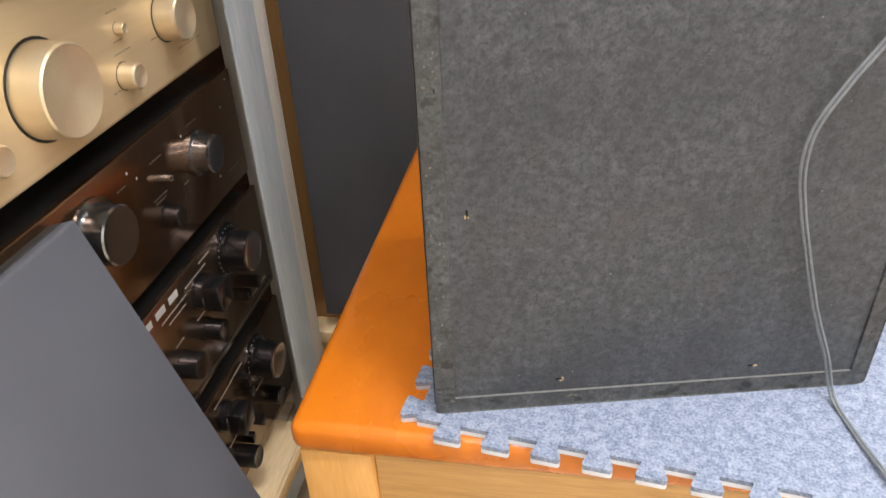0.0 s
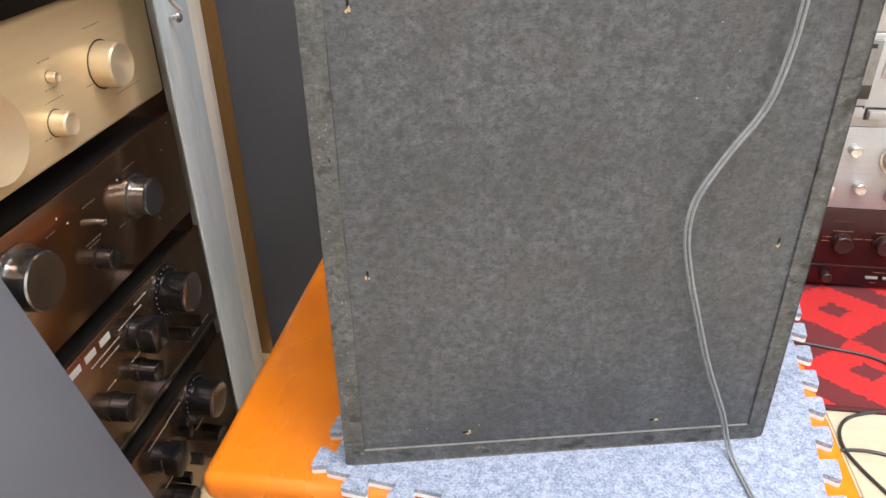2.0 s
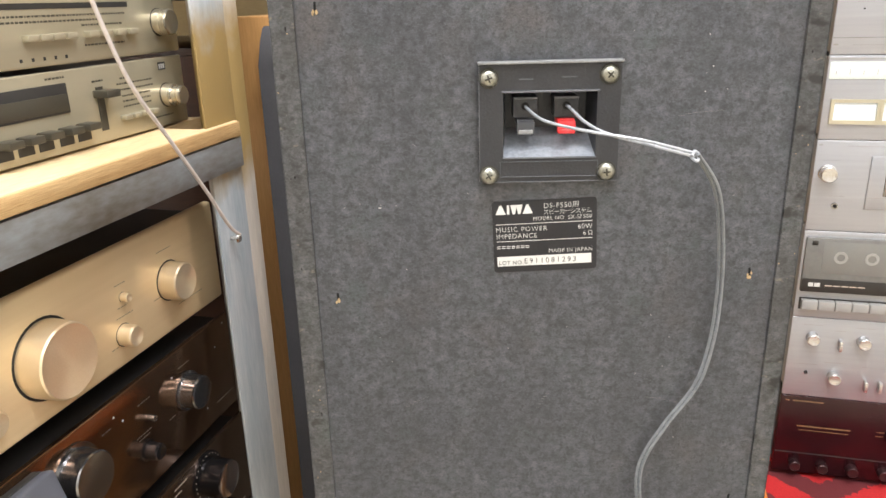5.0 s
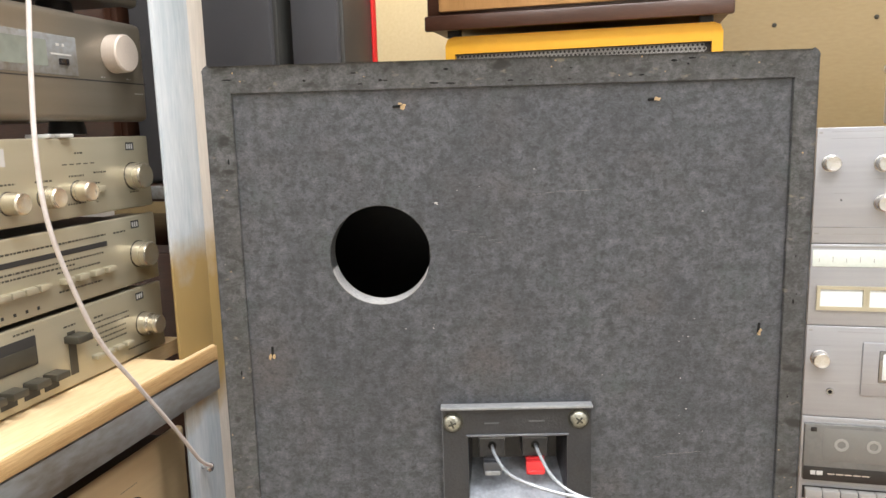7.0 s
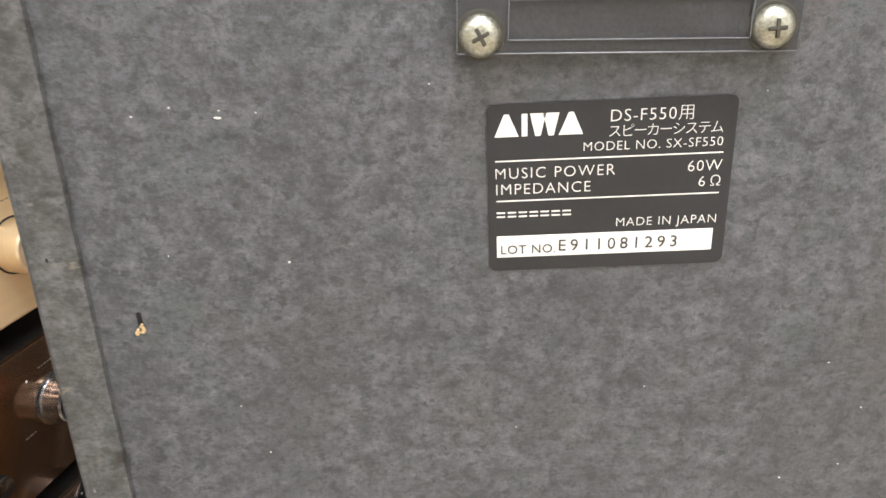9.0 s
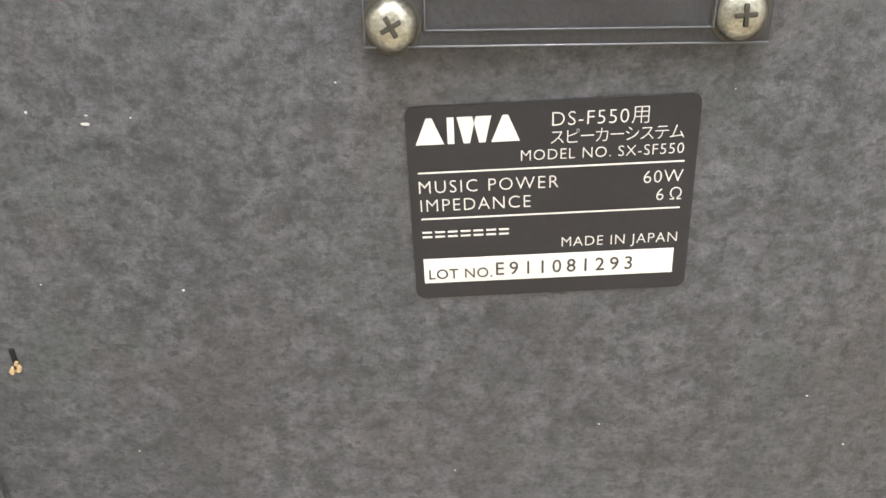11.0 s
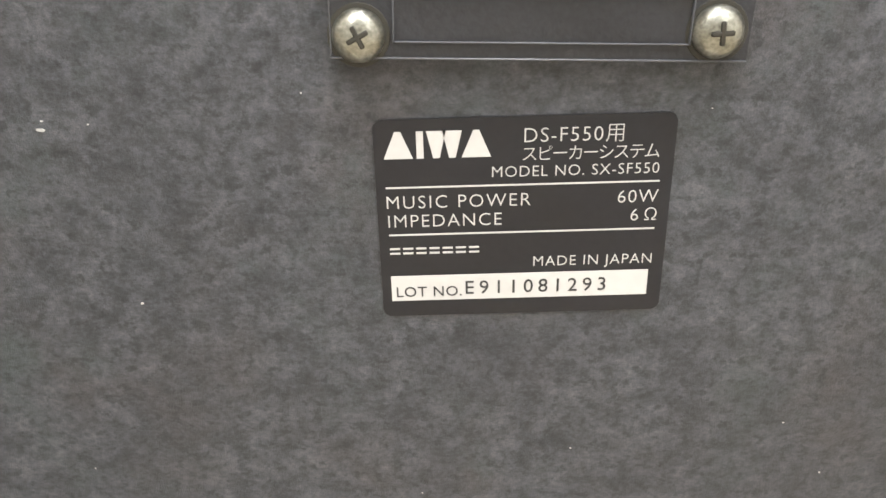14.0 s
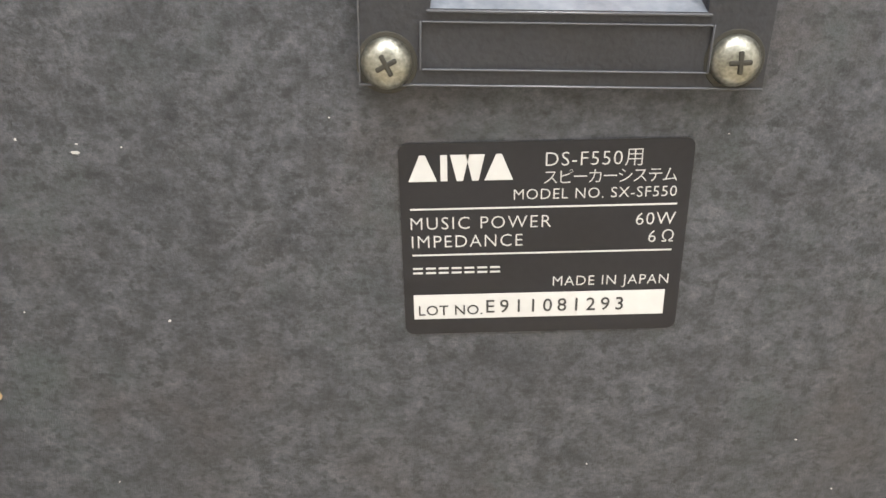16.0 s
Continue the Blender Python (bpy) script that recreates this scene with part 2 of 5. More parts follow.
M["itt"] = surface("warm_silver_panel", (0.42, 0.39, 0.29), (0.50, 0.465, 0.35), 0.42, 0.5, 6, 900, 0.05, (1, 1, 20))
M["itt_knob"] = turned(surface("warm_silver_knob", (0.58, 0.53, 0.42), (0.76, 0.70, 0.58), 0.26, 0.85, 8, 700, 0.1, (1, 12, 1)))
M["itt_dark"] = plain("olive_key", (0.075, 0.07, 0.055), 0.4, 0.3)
M["bronze"] = surface("grey_bronze_panel", (0.215, 0.192, 0.156), (0.275, 0.247, 0.203), 0.38, 0.6, 6, 900, 0.05, (1, 1, 20))
M["bronze_knob"] = surface("beige_knob", (0.55, 0.48, 0.41), (0.64, 0.56, 0.49), 0.5, 0.2, 8, 500, 0.03)
M["black_metal"] = surface("black_enamelled_case", (0.010, 0.009, 0.009), (0.022, 0.02, 0.018), 0.45, 0, 20, 900, 0.2)
# Brown warmth stands in for surroundings reflected in a glossy black panel.
M["black_panel"] = surface("reflection_browned_black_panel", (0.165, 0.096, 0.056), (0.225, 0.132, 0.080), 0.15, 0.9, 8, 800, 0.03, (1, 1, 12), rough_var=0.03)
M["olive_panel"] = surface("dark_olive_anodised_panel", (0.17, 0.115, 0.078), (0.25, 0.172, 0.12), 0.18, 0.9, 8, 800, 0.06, (1, 1, 12), rough_var=0.06)
M["knob_face"] = surface("dark_polished_knob_face", (0.26, 0.205, 0.18), (0.36, 0.29, 0.25), 0.16, 0.9, 10, 700, 0.02, rough_var=0.04)
M["black_knob"] = surface("black_turned_knob", (0.045, 0.042, 0.044), (0.075, 0.070, 0.072), 0.17, 0.85, 10, 700, 0.08, (1, 14, 1))
M["chrome_knob"] = surface("dark_chrome_knob", (0.20, 0.20, 0.205), (0.34, 0.34, 0.345), 0.2, 0.95, 10, 700, 0.01, (1, 14, 1))
M["silver"] = surface("brushed_silver_panel", (0.315, 0.325, 0.35), (0.395, 0.405, 0.43), 0.34, 0.5, 5, 900, 0.05, (1, 1, 30))
M["silver_knob"] = turned(surface("silver_knob", (0.46, 0.455, 0.44), (0.66, 0.655, 0.64), 0.24, 0.85, 8, 700, 0.1, (1, 12, 1)))
M["silver_case"] = plain("grey_case", (0.35, 0.35, 0.35), 0.5, 0.4)
M["dial"] = surface("pale_green_dial", (0.55, 0.62, 0.58), (0.68, 0.74, 0.70), 0.15, 0, 10, 200, 0.0)
M["pane"] = surface("pale_window", (0.60, 0.66, 0.68), (0.74, 0.79, 0.8), 0.12, 0, 10, 100, 0.0)
M["smoke"] = surface("smoked_window", (0.115, 0.115, 0.11), (0.16, 0.16, 0.152), 0.14, 0, 14, 100, 0.0)
M["tape"] = plain("smoked_tape_shell", (0.165, 0.165, 0.155), 0.25)
M["hub"] = plain("dim_hub", (0.27, 0.27, 0.25), 0.4)
M["grey_plastic"] = plain("grey_plastic", (0.28, 0.28, 0.27), 0.4)
M["wine"] = surface("wine_red_panel", (0.021, 0.005, 0.007), (0.036, 0.008, 0.011), 0.22, 0.3, 8, 700, 0.05, (1, 1, 12))
M["wine_knob"] = surface("dark_wine_knob", (0.028, 0.012, 0.014), (0.06, 0.03, 0.032), 0.28, 0.5, 8, 700, 0.08)
M["brown_ink"] = plain("faded_brown_print", (0.30, 0.23, 0.14), 0.5)
M["gilt_ink"] = plain("gilt_print", (0.33, 0.235, 0.115), 0.4, 0.4)
M["post"] = surface("weathered_blue_grey_paint", (0.31, 0.385, 0.44), (0.53, 0.575, 0.60), 0.6, 0, 16, 130, 0.4, (1, 3, 0.35), spread=0.35)


def stained_post(name, dark=(0.295, 0.37, 0.43), light=(0.56, 0.60, 0.63)):
    """Weathered blue-grey paint with a rust-yellow stain round the shelf joint."""
    m = surface(name, dark, light, 0.6, 0, 16, 130, 0.4, (1, 3, 0.35), spread=0.35)
    n, k = m.node_tree.nodes, m.node_tree.links
    bs = n["Principled BSDF"]
    base = bs.inputs["Base Color"].links[0].from_socket
    tc, sp, ns = n.new("ShaderNodeTexCoord"), n.new("ShaderNodeSeparateXYZ"), n.new("ShaderNodeTexNoise")
    ns.inputs["Scale"].default_value, ns.inputs["Detail"].default_value = 26, 4
    k.new(tc.outputs["Object"], sp.inputs[0])
    k.new(tc.outputs["Object"], ns.inputs["Vector"])

    def mth(op, p, q):
        x = n.new("ShaderNodeMath")
        x.operation = op
        for s, v in ((x.inputs[0], p), (x.inputs[1], q)):
            if isinstance(v, (int, float)):
                s.default_value = v
            else:
                k.new(v, s)
        return x.outputs[0]

    d = mth("ABSOLUTE", mth("SUBTRACT", sp.outputs[2], 0.445 + 0.315), 0.0)
    d = mth("ADD", d, mth("MULTIPLY", mth("SUBTRACT", ns.outputs["Fac"], 0.5), 0.09))
    r = n.new("ShaderNodeMapRange")
    r.inputs["From Min"].default_value, r.inputs["From Max"].default_value = 0.098, 0.052
    k.new(d, r.inputs["Value"])
    mx = n.new("ShaderNodeMix")
    mx.data_type = "RGBA"
    k.new(r.outputs[0], mx.inputs[0])
    k.new(base, mx.inputs[6])
    mx.inputs[7].default_value = (0.31, 0.215, 0.080, 1)
    k.new(mx.outputs[2], bs.inputs["Base Color"])
    return m


M["post_front"] = stained_post("stained_blue_grey_paint")
M["post_edge"] = stained_post("bare_cream_edge", (0.37, 0.35, 0.32), (0.58, 0.545, 0.49))
M["beam"] = surface("grey_painted_steel", (0.155, 0.135, 0.105), (0.30, 0.325, 0.345), 0.48, 0.2, 14, 200, 0.3, (1, 0.35, 1), spread=0.3, contrast=(0.34, 0.60))
M["ply"] = surface("pale_plywood", (0.66, 0.47, 0.25), (0.84, 0.66, 0.41), 0.65, 0, 7, 90, 0.3, (3, 0.6, 8))
M["ply_edge"] = surface("rough_plywood_edge", (0.40, 0.24, 0.09), (0.72, 0.50, 0.25), 0.8, 0, 20, 160, 0.6, (1, 0.4, 12))
M["oak"] = surface("tan_veneer", (0.35, 0.185, 0.065), (0.50, 0.28, 0.11), 0.42, 0, 8, 120, 0.12, (6, 6, 0.5))
M["dark_wood"] = surface("dark_walnut", (0.030, 0.012, 0.007), (0.075, 0.032, 0.018), 0.35, 0, 8, 120, 0.12, (0.6, 5, 8))
M["grille_cloth"] = surface("black_grille_cloth", (0.034, 0.035, 0.040), (0.060, 0.061, 0.068), 0.85, 0, 10, 1300, 0.6)
M["grey_cloth"] = surface("grey_grille_cloth", (0.072, 0.076, 0.094), (0.104, 0.109, 0.130), 0.85, 0, 7, 1500, 0.5)
M["black_box"] = surface("black_textured_cabinet", (0.030, 0.031, 0.030), (0.052, 0.053, 0.051), 0.4, 0, 10, 400, 0.2)
M["red_trim"] = plain("red_trim", (0.62, 0.02, 0.02), 0.4)
M["yellow"] = surface("yellow_leatherette", (0.62, 0.30, 0.01), (0.72, 0.38, 0.02), 0.45, 0, 20, 700, 0.25)
M["mesh_metal"] = surface("grey_perforated_metal", (0.25, 0.25, 0.25), (0.4, 0.4, 0.4), 0.35, 0.8, 30, 300, 0.1)
M["wall_ply"] = surface("varnished_plywood_wall", (0.235, 0.168, 0.078), (0.285, 0.212, 0.105), 0.4, 0, 2.2, 60, 0.1, (1, 1, 3))
M["cream"] = surface("cream_painted_board", (0.74, 0.58, 0.31), (0.84, 0.68, 0.40), 0.6, 0, 3, 150, 0.1)
M["wall"] = surface("off_white_wall", (0.74, 0.73, 0.70), (0.82, 0.81, 0.78), 0.8, 0, 3, 150, 0.2)
M["ceiling"] = surface("white_ceiling", (0.74, 0.74, 0.72), (0.82, 0.82, 0.8), 0.85, 0, 4, 150, 0.2)
M["floor_board"] = surface("pale_maple_board", (0.46, 0.385, 0.275), (0.58, 0.51, 0.39), 0.35, 0, 6, 80, 0.05, (0.6, 5, 1), random_tone=0.07)
M["gap"] = plain("dark_gap", (0.08, 0.05, 0.03), 0.9)
M["rug"] = rug_weave("red_diamond_rug")
M["rug_edge"] = surface("dark_red_binding", (0.05, 0.008, 0.01), (0.09, 0.015, 0.018), 0.9, 0, 60, 500, 0.6)
M["lamp_case"] = plain("white_enamel", (0.8, 0.8, 0.8), 0.4)
tube = bpy.data.materials.new("glowing_tube")
tube.use_nodes = True
tube.node_tree.nodes["Principled BSDF"].inputs["Emission Color"].default_value = (1, 0.98, 0.94, 1)
tube.node_tree.nodes["Principled BSDF"].inputs["Emission Strength"].default_value = 6
M["tube"] = tube


# ---- builders ----
def box(bm, x0, x1, y0, y1, z0, z1, bevel=0.0, seg=2):
    vs = [bm.verts.new(v) for v in ((x0, y0, z0), (x1, y0, z0), (x1, y1, z0), (x0, y1, z0), (x0, y0, z1), (x1, y0, z1), (x1, y1, z1), (x0, y1, z1))]
    fs = [bm.faces.new([vs[i] for i in f]) for f in ((3, 2, 1, 0), (4, 5, 6, 7), (0, 1, 5, 4), (1, 2, 6, 5), (2, 3, 7, 6), (3, 0, 4, 7))]
    if bevel:
        es = list({e for f in fs for e in f.edges})
        bmesh.ops.bevel(bm, geom=es, offset=bevel, segments=seg, profile=0.5, affect="EDGES")
    return bm


def blot(bm, x, z, rx, rz, y, rnd, lift=0.0003):
    """A flat ragged fleck lying on an upright face."""
    n = 8
    top = [bm.verts.new((x + rx * rnd.uniform(0.55, 1.1) * math.cos(2 * math.pi * i / n), y - lift, z + rz * rnd.uniform(0.55, 1.1) * math.sin(2 * math.pi * i / n))) for i in range(n)]
    low = [bm.verts.new((x + 1.15 * (v.co.x - x), y + 0.0002, z + 1.15 * (v.co.z - z))) for v in top]
    bm.faces.new(top)
    for i in range(n):
        j = (i + 1) % n
        bm.faces.new((top[i], top[j], low[j], low[i]))


def cube(x0, x1, y0, y1, z0, z1, bevel=0.0, seg=2):
    return box(bmesh.new(), x0, x1, y0, y1, z0, z1, bevel, seg)


def lathe(bm, profile, centre, segs=32, turn=None):
    """Solid of revolution round local -y: profile of (radius, distance towards the viewer)."""
    rings = []
    for r, d in profile:
        ring = []
        for i in range(segs):
            a = 2 * math.pi * i / segs
            v = Vector((max(r, 1e-5) * math.cos(a), -d, max(r, 1e-5) * math.sin(a)))
            if turn:
                v = turn @ v
            ring.append(bm.verts.new(v + Vector(centre)))
        rings.append(ring)
    for p, q in zip(rings, rings[1:]):
        for i in range(segs):
            j = (i + 1) % segs
            bm.faces.new((p[i], p[j], q[j], q[i]))
    bm.faces.new(rings[-1])
    bm.faces.new(list(reversed(rings[0])))
    return bm


def knob_mesh(x, z, r, depth, y=0.0, skirt=0.0, notch=False, dish=0.0):
    bm = bmesh.new()
    e = min(0.0012, r * 0.12)
    prof = [(r + skirt, 0.0), (r + skirt, depth * 0.12), (r, depth * 0.14), (r * 0.97, depth - e), (r * 0.97 - e, depth), (r * 0.6, depth - dish), (0.0, depth - dish)]
    lathe(bm, prof, (x, y, z), 40 if r > 0.008 else 24)
    return bm


def link(name, bm, material, label=""):
    me = bpy.data.meshes.new(name)
    bmesh.ops.recalc_face_normals(bm, faces=bm.faces[:])
    bm.to_mesh(me)
    bm.free()
    for p in me.polygons:
        p.use_smooth = True
    me.set_sharp_from_angle(angle=radians(38))
    me.materials.append(material)
    ob = new(name, me)
    if label:
        ob["label"] = label
    return ob


def part(name, bm, material, parent, label=""):
    ob = link(name, bm, material, label)
    ob.parent = parent
    return ob


def thing(name, m, label, category, group="", kind=""):
    e = new(name)
    e.empty_display_size = 0.05
    e.matrix_world = m
    return tagged(e, label, category, group, kind)


def tube_along(bm, points, r, segs=8, steps=6):
    """A round cord through the points, smoothed."""
    pts = [Vector(p) for p in points]
    path = []
    for i in range(len(pts) - 1):
        p0, p1, p2, p3 = pts[max(i - 1, 0)], pts[i], pts[i + 1], pts[min(i + 2, len(pts) - 1)]
        for s in range(steps):
            t = s / steps
            path.append(0.5 * ((2 * p1) + (p2 - p0) * t + (2 * p0 - 5 * p1 + 4 * p2 - p3) * t * t + (3 * p1 - p0 - 3 * p2 + p3) * t ** 3))
    path.append(pts[-1])
    rings = []
    up = Vector((0.3, 0.9, 0.2)).normalized()
    for i, p in enumerate(path):
        d = (path[min(i + 1, len(path) - 1)] - path[max(i - 1, 0)]).normalized()
        a = d.cross(up).normalized()
        b = d.cross(a)
        rings.append([bm.verts.new(p + r * (math.cos(2 * math.pi * k / segs) * a + math.sin(2 * math.pi * k / segs) * b)) for k in range(segs)])
    for p, q in zip(rings, rings[1:]):
        for k in range(segs):
            bm.faces.new((p[k], p[(k + 1) % segs], q[(k + 1) % segs], q[k]))
    bm.faces.new(rings[0])
    bm.faces.new(rings[-1])
    return bm


def sheet_with_holes(outer, holes, y0, y1):
    """An upright board in the xz plane between y0 and y1, with openings right through it."""
    bm = bmesh.new()
    sides = {}
    for y in (y0, y1):
        edges, loops = [], []
        for loop in [outer] + holes:
            vs = [bm.verts.new((x, y, z)) for x, z in loop]
            loops.append(vs)
            edges += [bm.edges.new((vs[i], vs[(i + 1) % len(vs)])) for i in range(len(vs))]
        bmesh.ops.triangle_fill(bm, edges=edges, use_beauty=True)
        sides[y] = loops
    for p, q in zip(sides[y0], sides[y1]):
        for i in range(len(p)):
            j = (i + 1) % len(p)
            bm.faces.new((p[i], p[j], q[j], q[i]))
    return bm


def rect(x0, x1, z0, z1):
    return [(x0, z0), (x1, z0), (x1, z1), (x0, z1)]


def ring(cx, cz, r, n=48):
    return [(cx + r * math.cos(2 * math.pi * i / n), cz + r * math.sin(2 * math.pi * i / n)) for i in range(n)]


def text_mesh(name, text, size, align, spacing, weight=-0.011):
    cu = bpy.data.curves.new(name, "FONT")
    cu.body, cu.size, cu.align_x, cu.extrude, cu.resolution_u, cu.space_character = text, size, align, 0.00007, 3, spacing
    cu.offset = weight * size
    tmp = bpy.data.objects.new("tmp", cu)
    scene.collection.objects.link(tmp)
    me = bpy.data.meshes.new_from_object(tmp.evaluated_get(bpy.context.evaluated_depsgraph_get()))
    bpy.data.objects.remove(tmp)
    xs = [v.co.x for v in me.vertices]
    return me, min(xs), max(xs)


def lettering(text, size, x, z, y, material, parent, name="lettering", width=None, align="LEFT"):
    """Raised print at (x, z) on a front, spaced out to the given width."""
    weight = 0.004 if material == M["black_ink"] else -0.014
    me, lo, hi = text_mesh(name, text, size, align, 1.0, weight)
    if width and len(text) > 1:
        me2, lo2, hi2 = text_mesh(name, text, size, align, 1.4, weight)
        gain = (hi2 - lo2) - (hi - lo)
        space = 1.0 + 0.4 * (width - (hi - lo)) / gain
        me, lo, hi = text_mesh(name, text, size, align, min(2.2, max(0.75, space)), weight)
    s = width / (hi - lo) if width else 1.0
    anchor = lo if align == "LEFT" else hi
    for v in me.vertices:
        v.co = ((v.co.x - anchor) * s + x, y - v.co.z, v.co.y + z)
    me.materials.clear()
    me.materials.append(material)
    ob = new(name, me)
    ob.parent = parent
    return ob


def bars(name, rects, y, depth, material, parent, label=""):
    """Flat printed marks: rectangles (x0, x1, z0, z1) on a front."""
    bm = bmesh.new()
    for x0, x1, z0, z1 in rects:
        box(bm, x0, x1, y - depth, y, z0, z1)
    ob = part(name, bm, material, parent, label)
    if len(rects) > 1:
        ob["kind"] = "stuff"
    return ob


# ---- the room ----
def slab(name, a0, a1, b0, b1, z0, z1, material, label, category="wall", bevel=0.0):
    ob = link(name, cube(a0, a1, b0, b1, z0, z1, bevel), material)
    ob.matrix_world = ROOM
    return tagged(ob, label, category, "", "structure")


A0, A1, B0, B1 = -1.15, 2.6, -3.8, 1.40
floor = slab("floor", A0 - 0.1, A1 + 0.1, B0 - 0.1, B1 + 0.1, FLOOR - 0.1, FLOOR - 0.014, M["gap"], "pale maple plank floor under the shop shelves", "floor")
slab("wall_north", A0, A1, B1, B1 + 0.1, FLOOR - 0.014, CEIL, M["wall_ply"], "yellow varnished plywood back wall with small screws", "wall")
slab("wall_south", A0, A1, B0 - 0.1, B0, FLOOR - 0.014, CEIL, M["wall"], "plain cream wall behind the viewer")
slab("wall_west", A0 - 0.1, A0, B0 - 0.1, B1 + 0.1, FLOOR - 0.014, CEIL, M["wall"], "plain cream side wall behind the shelving")
slab("wall_east", A1, A1 + 0.1, B0 - 0.1, B1 + 0.1, FLOOR - 0.014, CEIL, M["wall"], "plain cream side wall of the shop")
slab("ceiling", A0 - 0.1, A1 + 0.1, B0 - 0.1, B1 + 0.1, CEIL, CEIL + 0.1, M["ceiling"], "plain white shop ceiling", "ceiling")


def wall_screw(a, z):
    t = thing("wall_screw", ROOM @ pose(a, B1, z), "small dark screw in the plywood wall", "screw", "screws in the plywood wall")
    part("screw_head", lathe(bmesh.new(), [(0.0046, 0), (0.0043, 0.0014), (0.0028, 0.0024), (0, 0.0027)], (0, 0, 0), 16), M["slot"], t)


for sa, sz in ((0.466, 0.69), (0.655, 0.695), (-0.05, 0.9), (0.85, 0.70)):
    wall_screw(sa, sz)
cream = thing("wall_panel", ROOM @ pose(-0.42, B1 - 0.012, 0.3), "pale cream board fixed to the plywood wall", "wall panel")
part("board", cube(0, 0.34, 0, 0.011, 0, 0.9, 0.002), M["cream"], cream)


def ceiling_lamp(a, b):
    t = thing("ceiling_lamp", ROOM @ pose(a, b, CEIL - 0.06), "assumed white ceiling lamp with two glowing tubes, out of view", "ceiling lamp", "ceiling lamps")
    part("housing", cube(-0.63, 0.63, -0.07, 0.07, 0.0, 0.06, 0.004), M["lamp_case"], t)
    for y in (-0.035, 0.035):
        bm = bmesh.new()
        tube_along(bm, [(-0.59, y, -0.0), (0, y, -0.0), (0.59, y, -0.0)], 0.012, 10, 2)
        part("tube", bm, M["tube"], t)


# An added, unseen fixture goes with each light.
for la, lb, lw in LAMPS:
    ceiling_lamp(la, lb)

# ---- rug and cables on the floor ----
rug = link("rug", cube(0, 1.25, 0, 0.62, 0, 0.005, 0.002), M["rug"])
rug_edge = part("binding", cube(-0.004, 1.254, -0.010, -0.0002, 0, 0.0055, 0.002), M["rug_edge"], rug, "dark bound edge")
rug.matrix_world = ROOM @ pose(0.32, 0.605, FLOOR)
tagged(rug, "red woven rug with dark nested diamonds on the floor", "rug")


def floor_cable(points, r=0.0026):
    bm = bmesh.new()
    tube_along(bm, [(x, y, z + r) for x, y, z in points], r, 8, 8)
    ob = link("cable", bm, M["cable_dark"])
    ob.matrix_world = ROOM @ pose(0, 0, FLOOR)
    return tagged(ob, "black power cable lying loose on the floor", "cable", "cables on the floor")


floor_cable([(0.50, 0.76, 0.005), (0.58, 0.745, 0.005), (0.66, 0.72, 0.005), (0.685, 0.66, 0.005), (0.70, 0.60, 0.006), (0.74, 0.53, 0), (0.84, 0.45, 0), (0.98, 0.44, 0)])
floor_cable([(0.42, 0.40, 0), (0.50, 0.49, 0), (0.56, 0.515, 0), (0.62, 0.50, 0), (0.67, 0.44, 0), (0.70, 0.36, 0), (0.72, 0.22, 0)])
floor_cable([(0.62, 0.36, 0), (0.575, 0.44, 0), (0.545, 0.52, 0), (0.57, 0.58, 0), (0.65, 0.60, 0.001), (0.76, 0.575, 0), (0.82, 0.50, 0), (0.80, 0.38, 0)])
floor_cable([(0.47, 0.48, 0), (0.53, 0.43, 0), (0.60, 0.41, 0.006), (0.68, 0.50, 0.006), (0.76, 0.49, 0), (0.86, 0.40, 0)])


# ---- stool, mat and loudspeaker ----
def puzzle_edge(n, shift, depth):
    """One side of a puzzle tile, from 0 to 1: tongues that widen outwards, shifted along by a share of a tongue."""
    pts = []
    for i in range(n - 1 if shift > 0.2 else n):
        c = (i + 0.5 + shift) / n
        w0, w1 = 0.20 / n, 0.29 / n
        pts += [(c - 0.5 / n + 0.001, 0), (c - w0 - 0.01 / n, 0), (c - w0, depth * 0.10), (c - w1, depth * 0.80), (c - w1 + 0.015 / n, depth * 0.95), (c - w1 + 0.05 / n, depth), (c + w1 - 0.05 / n, depth), (c + w1 - 0.015 / n, depth * 0.95), (c + w1, depth * 0.80), (c + w0, depth * 0.10), (c + w0 + 0.01 / n, 0)]
    return [(0, 0)] + pts[1:]


def puzzle_mat():
    side, n, depth = 0.277, 10, 0.0105
    outline = []
    for s, shift in enumerate((0.245, 0.235, 0.3, 0.19)):
        turn = Matrix.Rotation(s * math.pi / 2, 2)
        for u, d in puzzle_edge(n, shift, depth):
            p = turn @ Vector((u * side - side / 2, -side / 2 - d))
            outline.append((p.x, p.y))
    t = thing("puzzle_mat", pose(0.1660, 0.0788, -0.0064, 0, 0, -20.0), "blue-grey felt puzzle mat with white foam underside", "mat")
    for name, z0, z1, mat in (("foam_layer", 0.0, 0.0030, "foam"), ("felt_layer", 0.0030, 0.0062, "felt")):
        bm = bmesh.new()
        f = bm.faces.new([bm.verts.new((x, y, z0)) for x, y in outline])
        r = bmesh.ops.extrude_face_region(bm, geom=[f])
        for v in r["geom"]:
            if isinstance(v, bmesh.types.BMVert):
                v.co.z = z1
        bmesh.ops.triangulate(bm, faces=[f for f in bm.faces if len(f.verts) > 4])
        part(name, bm, M[mat], t)


